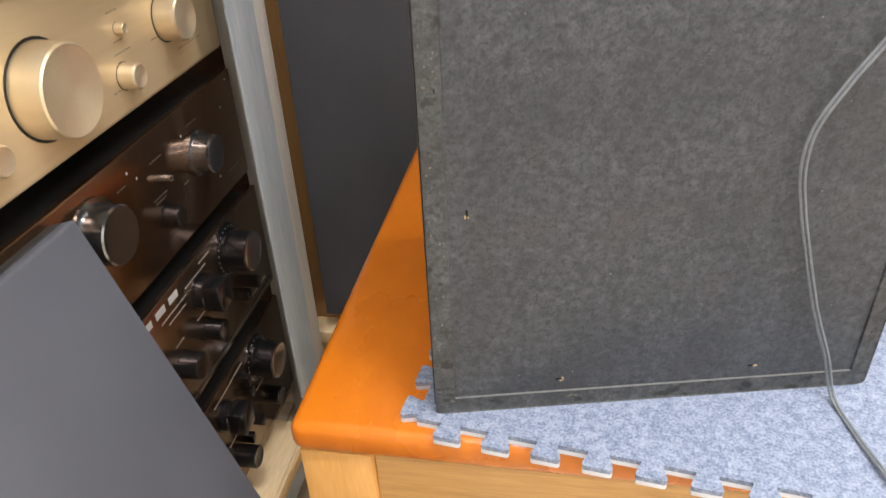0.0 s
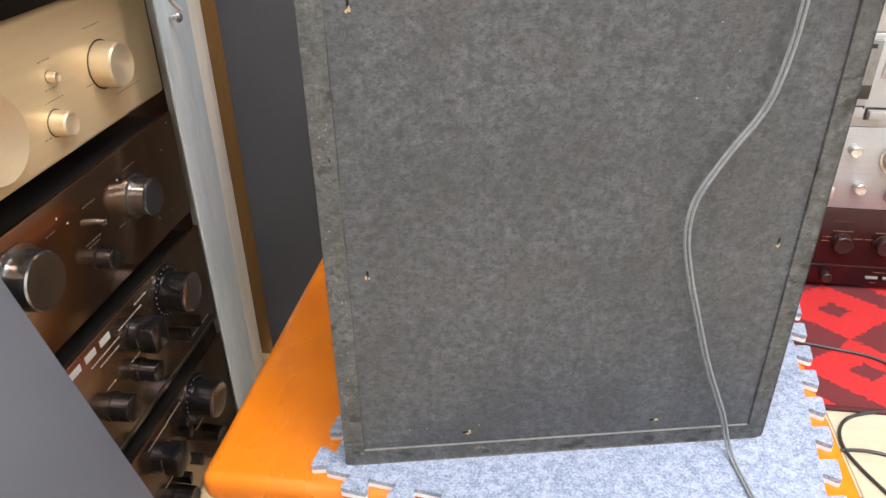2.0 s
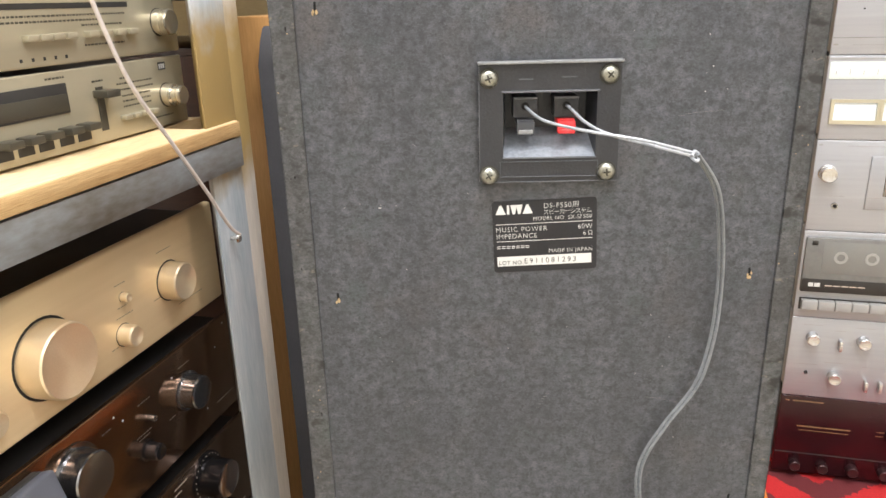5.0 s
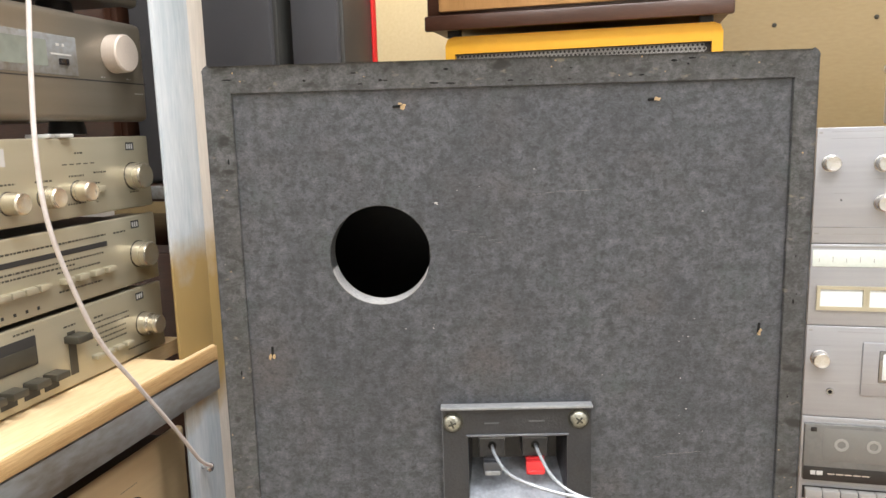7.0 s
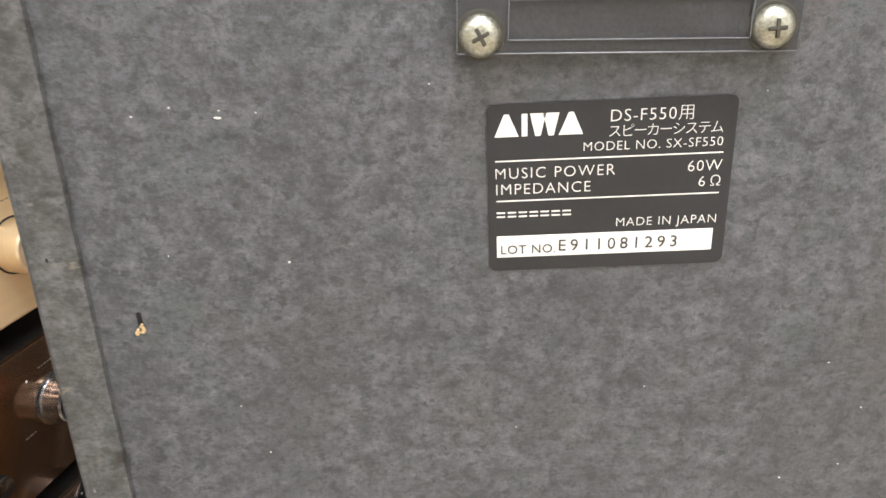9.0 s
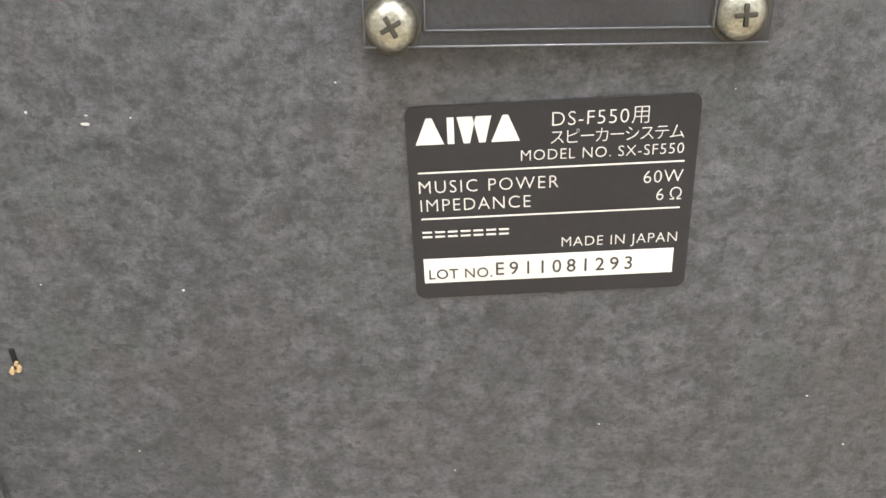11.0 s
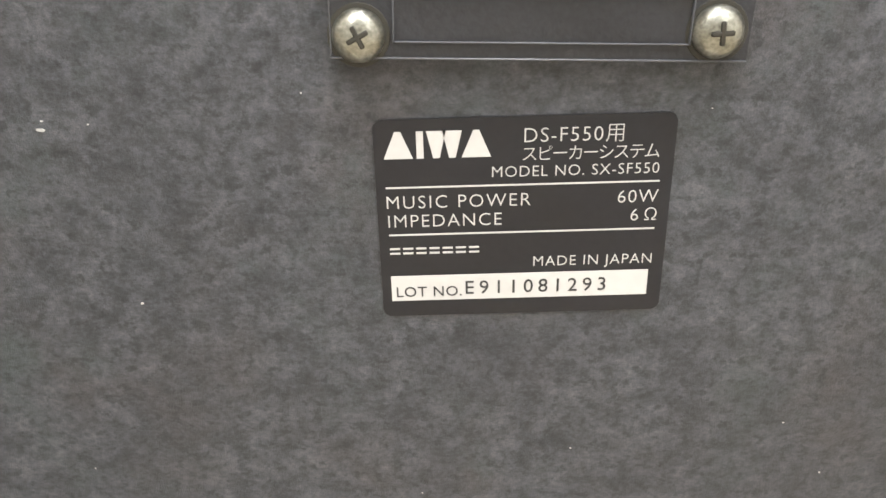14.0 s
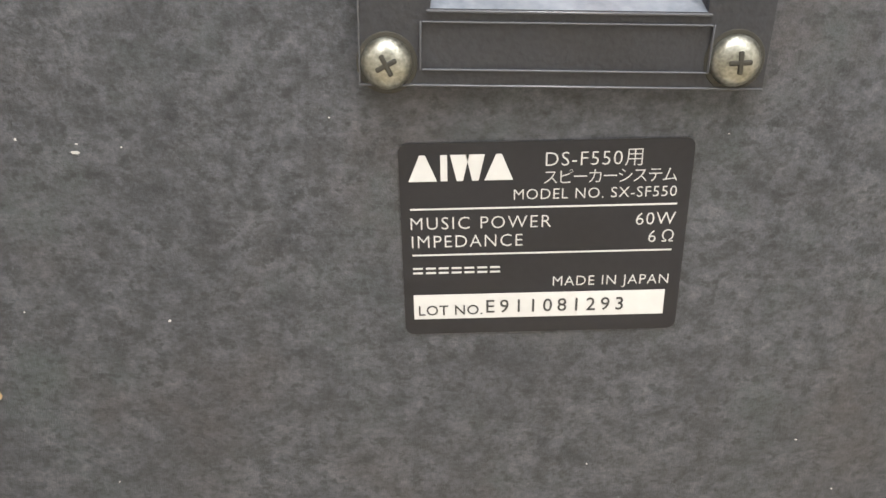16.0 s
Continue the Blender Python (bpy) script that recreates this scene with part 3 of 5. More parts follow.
def stool():
    a0, a1, b0, b1, top, leg = -0.087, 0.296, -0.016, 0.385, -0.0066, 0.046
    t = thing("stool", ROOM @ pose(0, 0, FLOOR), "orange lacquered wooden stool with a panelled apron", "stool")
    h = top - FLOOR
    part("seat", cube(a0, a1, b0, b1, h - 0.022, h, 0.0075, 5), M["stool_top"], t, "glossy orange seat board with rounded edges")
    for x in (a0 + 0.003, a1 - 0.003 - leg):
        for y in (b0 + 0.003, b1 - 0.003 - leg):
            part("leg", cube(x, x + leg, y, y + leg, 0, h - 0.0225, 0.003), M["stool_leg"], t)
    x0, x1, y0, y1 = a0 + 0.003 + leg, a1 - 0.003 - leg, b0 + 0.003 + leg, b1 - 0.003 - leg
    for y in (b0 + 0.007, b1 - 0.007 - 0.018):
        part("apron", cube(x0, x1, y, y + 0.018, h - 0.110, h - 0.0225, 0.002), M["stool_wood"], t)
    for x in (a0 + 0.007, a1 - 0.007 - 0.018):
        part("apron", cube(x, x + 0.018, y0, y1, h - 0.110, h - 0.0225, 0.002), M["stool_wood"], t)
    for y in (b0 + 0.016, b1 - 0.016 - 0.016):
        part("stretcher", cube(x0, x1, y, y + 0.016, 0.09, 0.118, 0.003), M["stool_wood"], t)


W, H, D = 0.25, 0.525, 0.206


def screw(parent, x, z, y, r, turn):
    s = part("screw", lathe(bmesh.new(), [(r * 1.0, 0.0), (r, 0.0006), (r * 0.93, 0.0013), (r * 0.74, 0.0021), (r * 0.45, 0.0026), (0, 0.0028)], (x, y, z), 32), M["screw"], parent, "dull zinc cross-head screw")
    bm = bmesh.new()
    c, sn = math.cos(radians(turn)), math.sin(radians(turn))
    for q in (0, 1):
        box(bm, -r * 0.44, r * 0.44, -0.00305, -0.0018, -r * 0.095, r * 0.095, r * 0.04, 1)
        if not q:
            for v in bm.verts:
                v.co = Vector((v.co.z, v.co.y - 0.00003, -v.co.x))
    for v in bm.verts:
        v.co = Vector((v.co.x * c - v.co.z * sn + x, v.co.y + y, v.co.x * sn + v.co.z * c + z))
    part("cross_slot", bm, M["slot"], s)


def staple(parent, x, z, lying, seed):
    """A sunk staple: dark slit with a splinter of raw board at one end."""
    rnd = random.Random(seed)
    bm = bmesh.new()
    l, w = 0.0046, 0.0011
    box(bm, -l / 2, l / 2, -0.0005, 0.001, -w / 2, w / 2, 0.0003, 1)
    ob = part("staple_slit", bm, M["void"], parent, "dark sunk staple slit with splintered edge")
    ob.location = (x, 0, z)
    ob.rotation_euler = (0, radians(rnd.uniform(-8, 8) + (0 if lying else 90)), 0)
    bm = bmesh.new()
    for i in range(4):
        px, pz = rnd.uniform(0.1, 0.6) * l, rnd.uniform(-1.0, 1.0) * w
        s = rnd.uniform(0.0004, 0.0009)
        blot(bm, px, pz, s * 1.3, s * 0.8, -0.0003, rnd, 0.0004)
    part("splinter", bm, M["raw"], ob)


def terminal_cup(parent):
    """Screwed-on plastic plate with a sunk bay and two spring terminals."""
    x0, x1, z0, z1 = 0.0945, 0.1598, 0.3210, 0.3765
    bx0, bx1, bz0, bz1 = 0.1058, 0.1492, 0.3330, 0.3632
    bm = sheet_with_holes(rect(x0, x1, z0, z1), [rect(bx0, bx1, bz0, bz1)], -0.0032, 0.0)
    cup = part("terminal_cup", bm, M["plastic"], parent, "black plastic terminal plate with a sunk bay")
    bm = bmesh.new()
    # The lip's highlight is in its pale colour.
    box(bm, x0 - 0.0004, x1 + 0.0004, -0.0058, -0.0001, z1 - 0.0002, z1 + 0.0010, 0.0004)
    part("top_lip", bm, M["lip"], cup, "upper lip, painted pale for overhead light")
    for r in ((0.1052, 0.1498, 0.3324, 0.3329), (0.1045, 0.1502, 0.3309, 0.3312), (0.1045, 0.1502, 0.3236, 0.3239), (0.1042, 0.1045, 0.3236, 0.3312), (0.1502, 0.1505, 0.3236, 0.3312), (0.105, 0.150, 0.3632, 0.3642)):
        part("moulded_ridge", cube(r[0], r[1], -0.0040, -0.0031, r[2], r[3], 0.0002, 1), M["ridge"], cup)
    # Thin pale bars paint the highlight on the plate's lower and left edges.
    part("edge_highlight", cube(x0, x1, -0.0036, -0.0031, z0, z0 + 0.0004, 0.00015, 1), M["ridge"], cup, "pale lower edge, a painted edge highlight")
    part("edge_highlight", cube(x0, x0 + 0.0003, -0.0035, -0.0031, z0 + 0.0005, z1 - 0.0004, 0.0001, 1), M["ridge"], cup)

    # bay: straight back and sides, floor sloping outwards
    bm = bmesh.new()
    yb = 0.017
    v = lambda *p: bm.verts.new(p)
    bk = [v(bx0 + 0.002, yb, 0.344), v(bx1 - 0.002, yb, 0.344), v(bx1 - 0.002, yb, bz1 - 0.001), v(bx0 + 0.002, yb, bz1 - 0.001)]
    fr = [v(bx0, -0.003, bz0), v(bx1, -0.003, bz0), v(bx1, -0.003, bz1), v(bx0, -0.003, bz1)]
    bm.faces.new(bk)
    for i in range(1, 4):
        j = (i + 1) % 4
        bm.faces.new((fr[i], fr[j], bk[j], bk[i]))
    part("bay", bm, M["plastic"], cup)
    bm = bmesh.new()
    bm.faces.new([bm.verts.new(p) for p in ((bx0, -0.003, bz0), (bx1, -0.003, bz0), (bx1 - 0.002, yb, 0.344), (bx0 + 0.002, yb, 0.344))])
    part("bay_floor", bm, M["pale_sheen"], cup, "sloping floor of the terminal bay, pale with painted ceiling reflection")
    for x, key, words in ((0.1165, "lever_black", "dark spring lever"), (0.1358, "lever_red", "red spring lever")):
        blk = part("socket", cube(x - 0.0058, x + 0.0058, 0.003, 0.0168, 0.3505, 0.3605, 0.0007), M["plastic"], cup)
        part("socket_hole", lathe(bmesh.new(), [(0.0019, 0), (0.0019, 0.0004), (0, 0.0004)], (x, 0.0029, 0.3562), 16), M["void"], blk)
        bm = bmesh.new()
        box(bm, x - 0.0040, x + 0.0040, 0.0030, 0.0150, 0.3468, 0.3500, 0.0006)
        box(bm, x - 0.0042, x + 0.0042, -0.0002, 0.0042, 0.3432, 0.3495, 0.0007)
        lever = part("lever", bm, M[key], cup, words)
        part("lever_tip", cube(x - 0.0034, x + 0.0034, -0.0009, -0.0001, 0.3436, 0.3456, 0.0003, 1), M["lever_red"] if key == "lever_red" else M["lip"], lever)
        part("socket_rim", cube(x - 0.0059, x + 0.0059, 0.0020, 0.0029, 0.3594, 0.3606, 0.0003, 1), M["ridge"], blk)
    bars("print", [(0.1130, 0.1195, 0.3690, 0.3696), (0.1325, 0.1395, 0.3697, 0.3703)], -0.0032, 0.00015, M["ridge"], cup)
    for i, (x, z) in enumerate(((0.0990, 0.3700), (0.1543, 0.3708), (0.0990, 0.3246), (0.1545, 0.3257))):
        # Flat dark disc paints the shade in the sunk seat round each screw.
        part("seat_shade", lathe(bmesh.new(), [(0.0049, 0), (0.0048, 0.00015), (0, 0.00015)], (x, -0.0032, z), 28), M["slot"], cup, "dark ring for the shade in the screw's sunk seat")
        screw(cup, x, z, -0.0032, 0.0041, (20, 50, 28, 4)[i])


def rating_label(parent):
    """Printed black plate, slightly askew; its own frame is origin at the lower left, x right, z up."""
    w, h, r = 0.0510, 0.0370, 0.0016
    out = []
    for cx, cz, a in ((w - r, r, -90), (w - r, h - r, 0), (r, h - r, 90), (r, r, 180)):
        out += [(cx + r * math.cos(radians(a + k * 22.5)), cz + r * math.sin(radians(a + k * 22.5))) for k in range(5)]
    lab = part("rating_label", sheet_with_holes(out, [], -0.0003, 0.0), M["label"], parent, "black rating label with white printing")
    lab.location = (0.1017, -0.0001, 0.2737)
    lab.rotation_euler = (0, radians(-2.0), 0)
    y = -0.0003
    bm = bmesh.new()
    # company mark as four plain shapes
    zt, zb = 0.0349, 0.0302
    for x, top, bot in ((0.0016, 0.0010, 0.0050), (0.0072, 0.0012, 0.0012), (0.0089, 0.0033, 0.0011), (0.0116, 0.0033, 0.0011), (0.0148, 0.0010, 0.0050)):
        m_ = max(top, bot)
        q = [(x + (m_ - bot) / 2, zb), (x + (m_ + bot) / 2, zb), (x + (m_ + top) / 2, zt), (x + (m_ - top) / 2, zt)]
        for yy in (y - 0.0001,):
            bm.faces.new([bm.verts.new((px_, yy, pz_)) for px_, pz_ in q])
    part("mark", bm, M["white_ink"], lab)
    ink = M["white_ink"]
    tx = lambda s, size, x, z, width=None, align="LEFT", mat=ink: lettering(s, size, x, z, y, mat, lab, width=width, align=align)
    tx("DS-F550\u7528", 0.0036, 0.0254, 0.0325, 0.0167)
    tx("\u30b9\u30d4\u30fc\u30ab\u30fc\u30b7\u30b9\u30c6\u30e0", 0.0030, 0.0252, 0.0294, 0.0232)
    tx("MODEL NO. SX-SF550", 0.0028, 0.0200, 0.0265, 0.0286)
    tx("MUSIC POWER", 0.0034, 0.0017, 0.0212, 0.0250)
    tx("IMPEDANCE", 0.0034, 0.0018, 0.0177, 0.0199)
    tx("60W", 0.0034, 0.0489, 0.0212, 0.0070, "RIGHT")
    tx("6\u03a9", 0.0033, 0.0489, 0.0178, 0.0045, "RIGHT")
    tx("MADE IN JAPAN", 0.0028, 0.0488, 0.0095, 0.0213, "RIGHT")
    bars("rule", [(0.0017, 0.0489, 0.0249, 0.0252)], y, 0.00006, ink, lab)
    bars("rule", [(0.0018, 0.0488, 0.0161, 0.0164)], y, 0.00006, ink, lab)
    # company line as plain bars
    dashes = []
    for i in range(7):
        u = 0.0018 + i * 0.00235
        dashes += [(u, u + 0.0018, 0.0125 + q * 0.0009, 0.01285 + q * 0.0009) for q in range(2)]
    bars("bar", dashes, y, 0.00006, ink, lab)
    strip = part("number_strip", cube(0.0017, 0.0484, y - 0.00012, y, 0.0032, 0.0082), M["white_ink"], lab, "white number strip")
    yy = y - 0.00012
    lettering("LOT NO.", 0.0029, 0.0026, 0.0040, yy, M["black_ink"], strip, width=0.0119)
    lettering("E911081293", 0.0038, 0.0152, 0.0043, yy, M["black_ink"], strip, width=0.0256)


def loudspeaker():
    t = thing("loudspeaker", pose(0, 0, 0), "black loudspeaker seen from its fibreboard back, standing on a felt mat", "loudspeaker")
    l, r, tp, bt = 0.0118, 0.0092, 0.0112, 0.0100
    holes = [ring(0.0700, 0.4445, 0.0217), rect(0.1052, 0.1498, 0.3326, 0.3638)]
    part("back_panel", sheet_with_holes(rect(l - 0.0004, W - r + 0.0006, bt, H - tp), holes, 0.0, 0.012), M["board"], t, "mottled black fibreboard back with a round port")
    rim = part("port_rim", bmesh_tube(0.0700, 0.4445, 0.0218, 0.0214, 0.0003, 0.0125), M["frame_edge"], t, "dark cut edge of the port")
    part("port_dust", bmesh_tube(0.0700, 0.4445, 0.0215, 0.0212, 0.0001, 0.0120, 30, 196, 340), M["cut"], rim, "pale dust settled in the port")
    yf = -0.0016
    rr, outer = 0.0035, []
    xl, xr = 0.0002, W + 0.0009
    for cx, cz, ang in ((xr - rr, rr, -90), (xr - rr, H - rr, 0), (xl + rr, H - rr, 90), (xl + rr, rr, 180)):
        outer += [(cx + rr * math.cos(radians(ang + q * 22.5)), cz + rr * math.sin(radians(ang + q * 22.5))) for q in range(5)]
    bm = sheet_with_holes(outer, [rect(l - 0.0004, W - r + 0.0006, bt, H - tp)], yf, D)
    bm.normal_update()
    rim = [e for e in bm.edges if all(v.co.y < 0 for v in e.verts) and len(e.link_faces) == 2 and abs(e.link_faces[0].normal.dot(e.link_faces[1].normal)) < 0.5]
    bmesh.ops.bevel(bm, geom=rim, offset=0.0009, segments=2, profile=0.5, affect="EDGES")
    part("cabinet_shell", bm, M["frame_edge"], t, "worn black chipboard cabinet edges")
    part("ledge_dust", cube(l, W - r, yf + 0.0001, -0.0001, bt + 0.00005, bt + 0.0002), M["scuff"], t, "pale dust on the lower ledge")
    part("front_baffle", cube(l, W - r, D - 0.02, D - 0.004, bt, H - tp), M["vinyl"], t)
    for x in (xl - 0.0006, xr):
        part("side_veneer", cube(x, x + 0.0006, 0.004, D, 0.002, H - 0.002), M["vinyl"], t)
    terminal_cup(t)
    rating_label(t)
    for i, (x, z, lying) in enumerate(((0.080, 0.507, 1), (0.185, 0.507, 1), (0.021, 0.403, 0), (0.232, 0.409, 0), (0.0215, 0.2615, 0), (0.229, 0.272, 0), (0.021, 0.130, 0), (0.232, 0.137, 0), (0.071, 0.0185, 1), (0.182, 0.0185, 1))):
        staple(t, x, z, lying, i + 3)
    # chips in the frame edge and flecks of pale paint on the back
    rnd = random.Random(5)
    bm = bmesh.new()
    for i in range(34):
        side = rnd.random()
        s = rnd.uniform(0.0002, 0.0008)
        if side < 0.5:
            blot(bm, rnd.uniform(0.01, W - 0.01), H - rnd.uniform(0.002, 0.0095), s * rnd.uniform(1, 4), s * 0.7, yf, rnd, 0.0001)
        else:
            x = rnd.uniform(0.002, l - 0.002) if side < 0.78 else W - rnd.uniform(0.002, r - 0.001)
            blot(bm, x, rnd.uniform(0.01, H - 0.01), s * 0.7, s * rnd.uniform(1, 2.4), yf, rnd, 0.0001)
    tagged(part("edge_pits", bm, M["void"], t, "small dark pits in the chipboard edge"), kind="stuff")
    bm = bmesh.new()
    for i in range(26):
        s = rnd.uniform(0.0002, 0.0004)
        e = rnd.random()
        if e < 0.35:
            x, z = rnd.uniform(0.0005, 0.010), rnd.uniform(0.02, H)
        elif e < 0.6:
            x, z = rnd.uniform(W - 0.0085, W - 0.0005), rnd.uniform(0.1, H)
        else:
            x, z = rnd.uniform(0.005, W - 0.005), H - rnd.uniform(0.001, 0.0108)
        blot(bm, x, z, s * rnd.uniform(0.7, 1.6), s, yf, rnd, 0.00012)
    tagged(part("edge_chips", bm, M["raw"], t, "raw chips on the worn edges"), kind="stuff")
    bm = bmesh.new()
    spots = [(0.0460, 0.310), (0.157, 0.313), (0.139, 0.243), (0.042, 0.238), (0.089, 0.315), (0.1035, 0.4715), (0.113, 0.473), (0.093, 0.467), (0.095, 0.466), (0.092, 0.412), (0.0925, 0.4135), (0.0535, 0.3095)]
    spots += [(rnd.uniform(0.195, 0.205), rnd.uniform(0.36, 0.42)) for i in range(9)]
    spots += [(rnd.uniform(0.015, 0.235), rnd.uniform(0.02, 0.5)) for i in range(30)]
    for x, z in spots:
        s = rnd.uniform(0.00010, 0.00028)
        blot(bm, x, z, s * rnd.uniform(0.8, 1.8), s, 0.0, rnd, 0.00012)
    for x, z in ((0.0945, 0.4665), (0.0455, 0.3085)):
        blot(bm, x, z, 0.0008, 0.00035, 0.0, rnd, 0.00012)
    tagged(part("paint_flecks", bm, M["fleck"], t, "tiny pale paint flecks"), kind="stuff")
    # worn whitish scuffs low on the left edge
    bm = bmesh.new()
    for z in (0.118, 0.112, 0.095, 0.080, 0.060, 0.21, 0.35):
        for i in range(4):
            s = rnd.uniform(0.0002, 0.0006)
            blot(bm, rnd.uniform(0.001, 0.009), z + rnd.uniform(-0.006, 0.006), s, s * rnd.uniform(0.8, 2.2), yf, rnd, 0.00008)
    tagged(part("scuffs", bm, M["scuff"], t, "grey scuffs on the worn edge"), kind="stuff")
    # long faint scratches on the back
    bm = bmesh.new()
    for x, z, ln, ang in ((0.198, 0.352, 0.018, 8), (0.112, 0.452, 0.02, -15), (0.150, 0.470, 0.024, 4), (0.06, 0.2, 0.012, 30), (0.19, 0.2, 0.015, -10), (0.127, 0.2, 0.01, 60)):
        c_, s_ = math.cos(radians(ang)), math.sin(radians(ang))
        for q in range(6):
            u = (q / 5 - 0.5) * ln
            blot(bm, x + u * c_, z + u * s_ + 0.0004 * math.sin(q), ln / 9, 0.00011, 0.0, rnd, 0.00006)
    tagged(part("scratches", bm, M["scuff"], t, "faint pale scratches"), kind="stuff")


def bmesh_tube(cx, cz, r_out, r_in, y0, y1, n=48, a0=0, a1=360):
    """A ring, or the arc of one between two angles, with real wall thickness."""
    bm = bmesh.new()
    closed = a1 - a0 >= 360
    m = n if closed else n + 1
    angles = [radians(a0 + (a1 - a0) * i / n) for i in range(m)]
    loops = [[bm.verts.new((cx + r * math.cos(a), y, cz + r * math.sin(a))) for a in angles]
             for r, y in ((r_out, y0), (r_out, y1), (r_in, y1), (r_in, y0))]
    for q in range(4):
        p, s = loops[q], loops[(q + 1) % 4]
        for i in range(n):
            j = (i + 1) % m
            bm.faces.new((p[i], p[j], s[j], s[i]))
    if not closed:
        bm.faces.new([loop[0] for loop in loops])
        bm.faces.new([loop[-1] for loop in loops])
    return bm


def speaker_cable():
    t = thing("speaker_cable", pose(0, 0, 0), "grey twin speaker cable plugged into the terminals", "cable")
    for pts in ([(0.1165, 0.006, 0.3562), (0.1175, -0.006, 0.3556), (0.124, -0.020, 0.3525), (0.142, -0.028, 0.3490), (0.165, -0.030, 0.3450), (0.188, -0.027, 0.3385)],
                [(0.1358, 0.006, 0.3562), (0.1368, -0.007, 0.3558), (0.141, -0.021, 0.3520), (0.150, -0.028, 0.3478), (0.168, -0.030, 0.3430), (0.188, -0.027, 0.3370)]):
        bm = bmesh.new()
        tube_along(bm, pts, 0.00075)
        part("strand", bm, M["wire"], t, "pale split end of the cable")
    bm = bmesh.new()
    tube_along(bm, [(0.1865, -0.0285, 0.3375), (0.1885, -0.026, 0.3390), (0.1905, -0.0262, 0.3372), (0.1890, -0.0285, 0.3352), (0.1872, -0.0268, 0.3366), (0.1895, -0.0255, 0.3380)], 0.00075, 8, 5)
    part("knot", bm, M["wire"], t, "small knot where the two leads join")
    for dx, dy in ((0.0, 0.0), (0.0017, 0.0010)):
        bm = bmesh.new()
        pts = [(0.188, -0.027, 0.338), (0.201, -0.019, 0.320), (0.2085, -0.011, 0.292), (0.2115, -0.007, 0.262), (0.2105, -0.006, 0.236), (0.2050, -0.006, 0.212), (0.1905, -0.006, 0.188), (0.1800, -0.006, 0.166), (0.1790, -0.006, 0.146), (0.1835, -0.006, 0.126), (0.1890, -0.006, 0.108), (0.2035, -0.007, 0.064), (0.2170, -0.009, 0.030), (0.2225, -0.012, 0.010), (0.2245, -0.020, 0.0016), (0.2240, -0.045, 0.0012), (0.2235, -0.085, 0.0012), (0.228, -0.120, -0.03), (0.237, -0.126, -0.14), (0.25, -0.13, -0.30), (0.27, -0.13, -0.4435)]
        tube_along(bm, [(x + dx, y - dy, z) for x, y, z in pts], 0.0008, 8, 8)
        part("twin_lead", bm, M["cable"], t)


stool()
puzzle_mat()
loudspeaker()
speaker_cable()


# ---- steel shelving on the left ----
def rack():
    t = thing("shelving_rack", ROOM @ pose(0, 0, FLOOR), "weathered blue-grey steel rack with plywood shelves", "shelving rack")
    f = -FLOOR
    x = -0.224
    for a, b, s, d in ((x, 0.293, 1, 1), (x, -0.70, 1, -1), (-0.70, 0.293, -1, 1), (-0.70, -0.70, -1, -1)):
        bm = bmesh.new()
        a_in = a - 0.042 * s
        box(bm, min(a, a - 0.003 * s), max(a, a - 0.003 * s), b, b + (0.056 if d > 0 else 0.060), 0, f + 1.15, 0.001)
        p = part("post", bm, M["post_front"] if a == x and d > 0 else M["post"], t, "blue-grey painted angle post with stains")
        e0, ew = (b + 0.056, 0.028) if d > 0 else (b - 0.016, 0.016)
        part("post_edge", cube(min(a, a_in), max(a, a_in) - 0.0004, e0, e0 + ew, 0, f + 1.15, 0.003), M["post_edge"], p, "bare cream outer edge")
    for z in (f - 0.335, f + 0.295, f + 0.95):
        bm = bmesh.new()
        box(bm, -0.69, -0.2272, -0.69, 0.290, z - 0.015, z, 0.0015)
        box(bm, -0.2235, -0.2195, -0.69, 0.3430, z - 0.015, z, 0.0010)
        box(bm, -0.2290, -0.2236, -0.69, 0.2925, z - 0.0148, z - 0.0002)
        box(bm, -0.69, -0.270, 0.290, 0.36, z - 0.0149, z - 0.0001)
        part("shelf_board", bm, M["ply"], t, "pale plywood shelf board")
        part("board_edge", cube(-0.2195, -0.2172, -0.69, 0.3430, z - 0.0145, z - 0.0008, 0.0008), M["ply_edge"], t, "rough split plywood edge")
        bm = bmesh.new()
        box(bm, -0.2215, -0.2185, -0.69, 0.3450, z - 0.046, z - 0.0165, 0.0006)
        box(bm, -0.255, -0.2216, -0.69, 0.2925, z - 0.0195, z - 0.0165, 0.0006)
        part("beam", bm, M["beam"], t, "grey steel angle beam")
    return t


rack()

hook = thing("nail", ROOM @ pose(-0.2238, 0.312, 0.181, 0, 0, 90), "bright nail head in the rack post holding a cord", "nail")
part("nail_head", lathe(bmesh.new(), [(0.0022, 0.0), (0.0022, 0.006), (0.0045, 0.0065), (0.0046, 0.0085), (0.0035, 0.010), (0, 0.0108)], (0, 0, 0), 20), M["silver_knob"], hook)
bm = bmesh.new()
tube_along(bm, [(-0.206, 0.299, 0.190), (-0.204, 0.279, 0.205), (-0.203, 0.246, 0.248), (-0.203, 0.205, 0.300), (-0.203, 0.169, 0.346), (-0.203, 0.148, 0.388), (-0.203, 0.130, 0.440), (-0.203, 0.126, 0.486), (-0.203, 0.130, 0.545), (-0.203, 0.136, 0.60), (-0.203, 0.145, 0.70), (-0.212, 0.152, 0.905)], 0.0017, 10, 8)
cord = link("cord", bm, M["cord"])
cord.matrix_world = ROOM
tagged(cord, "white braided cord hanging from the upper shelf to a nail", "cord")


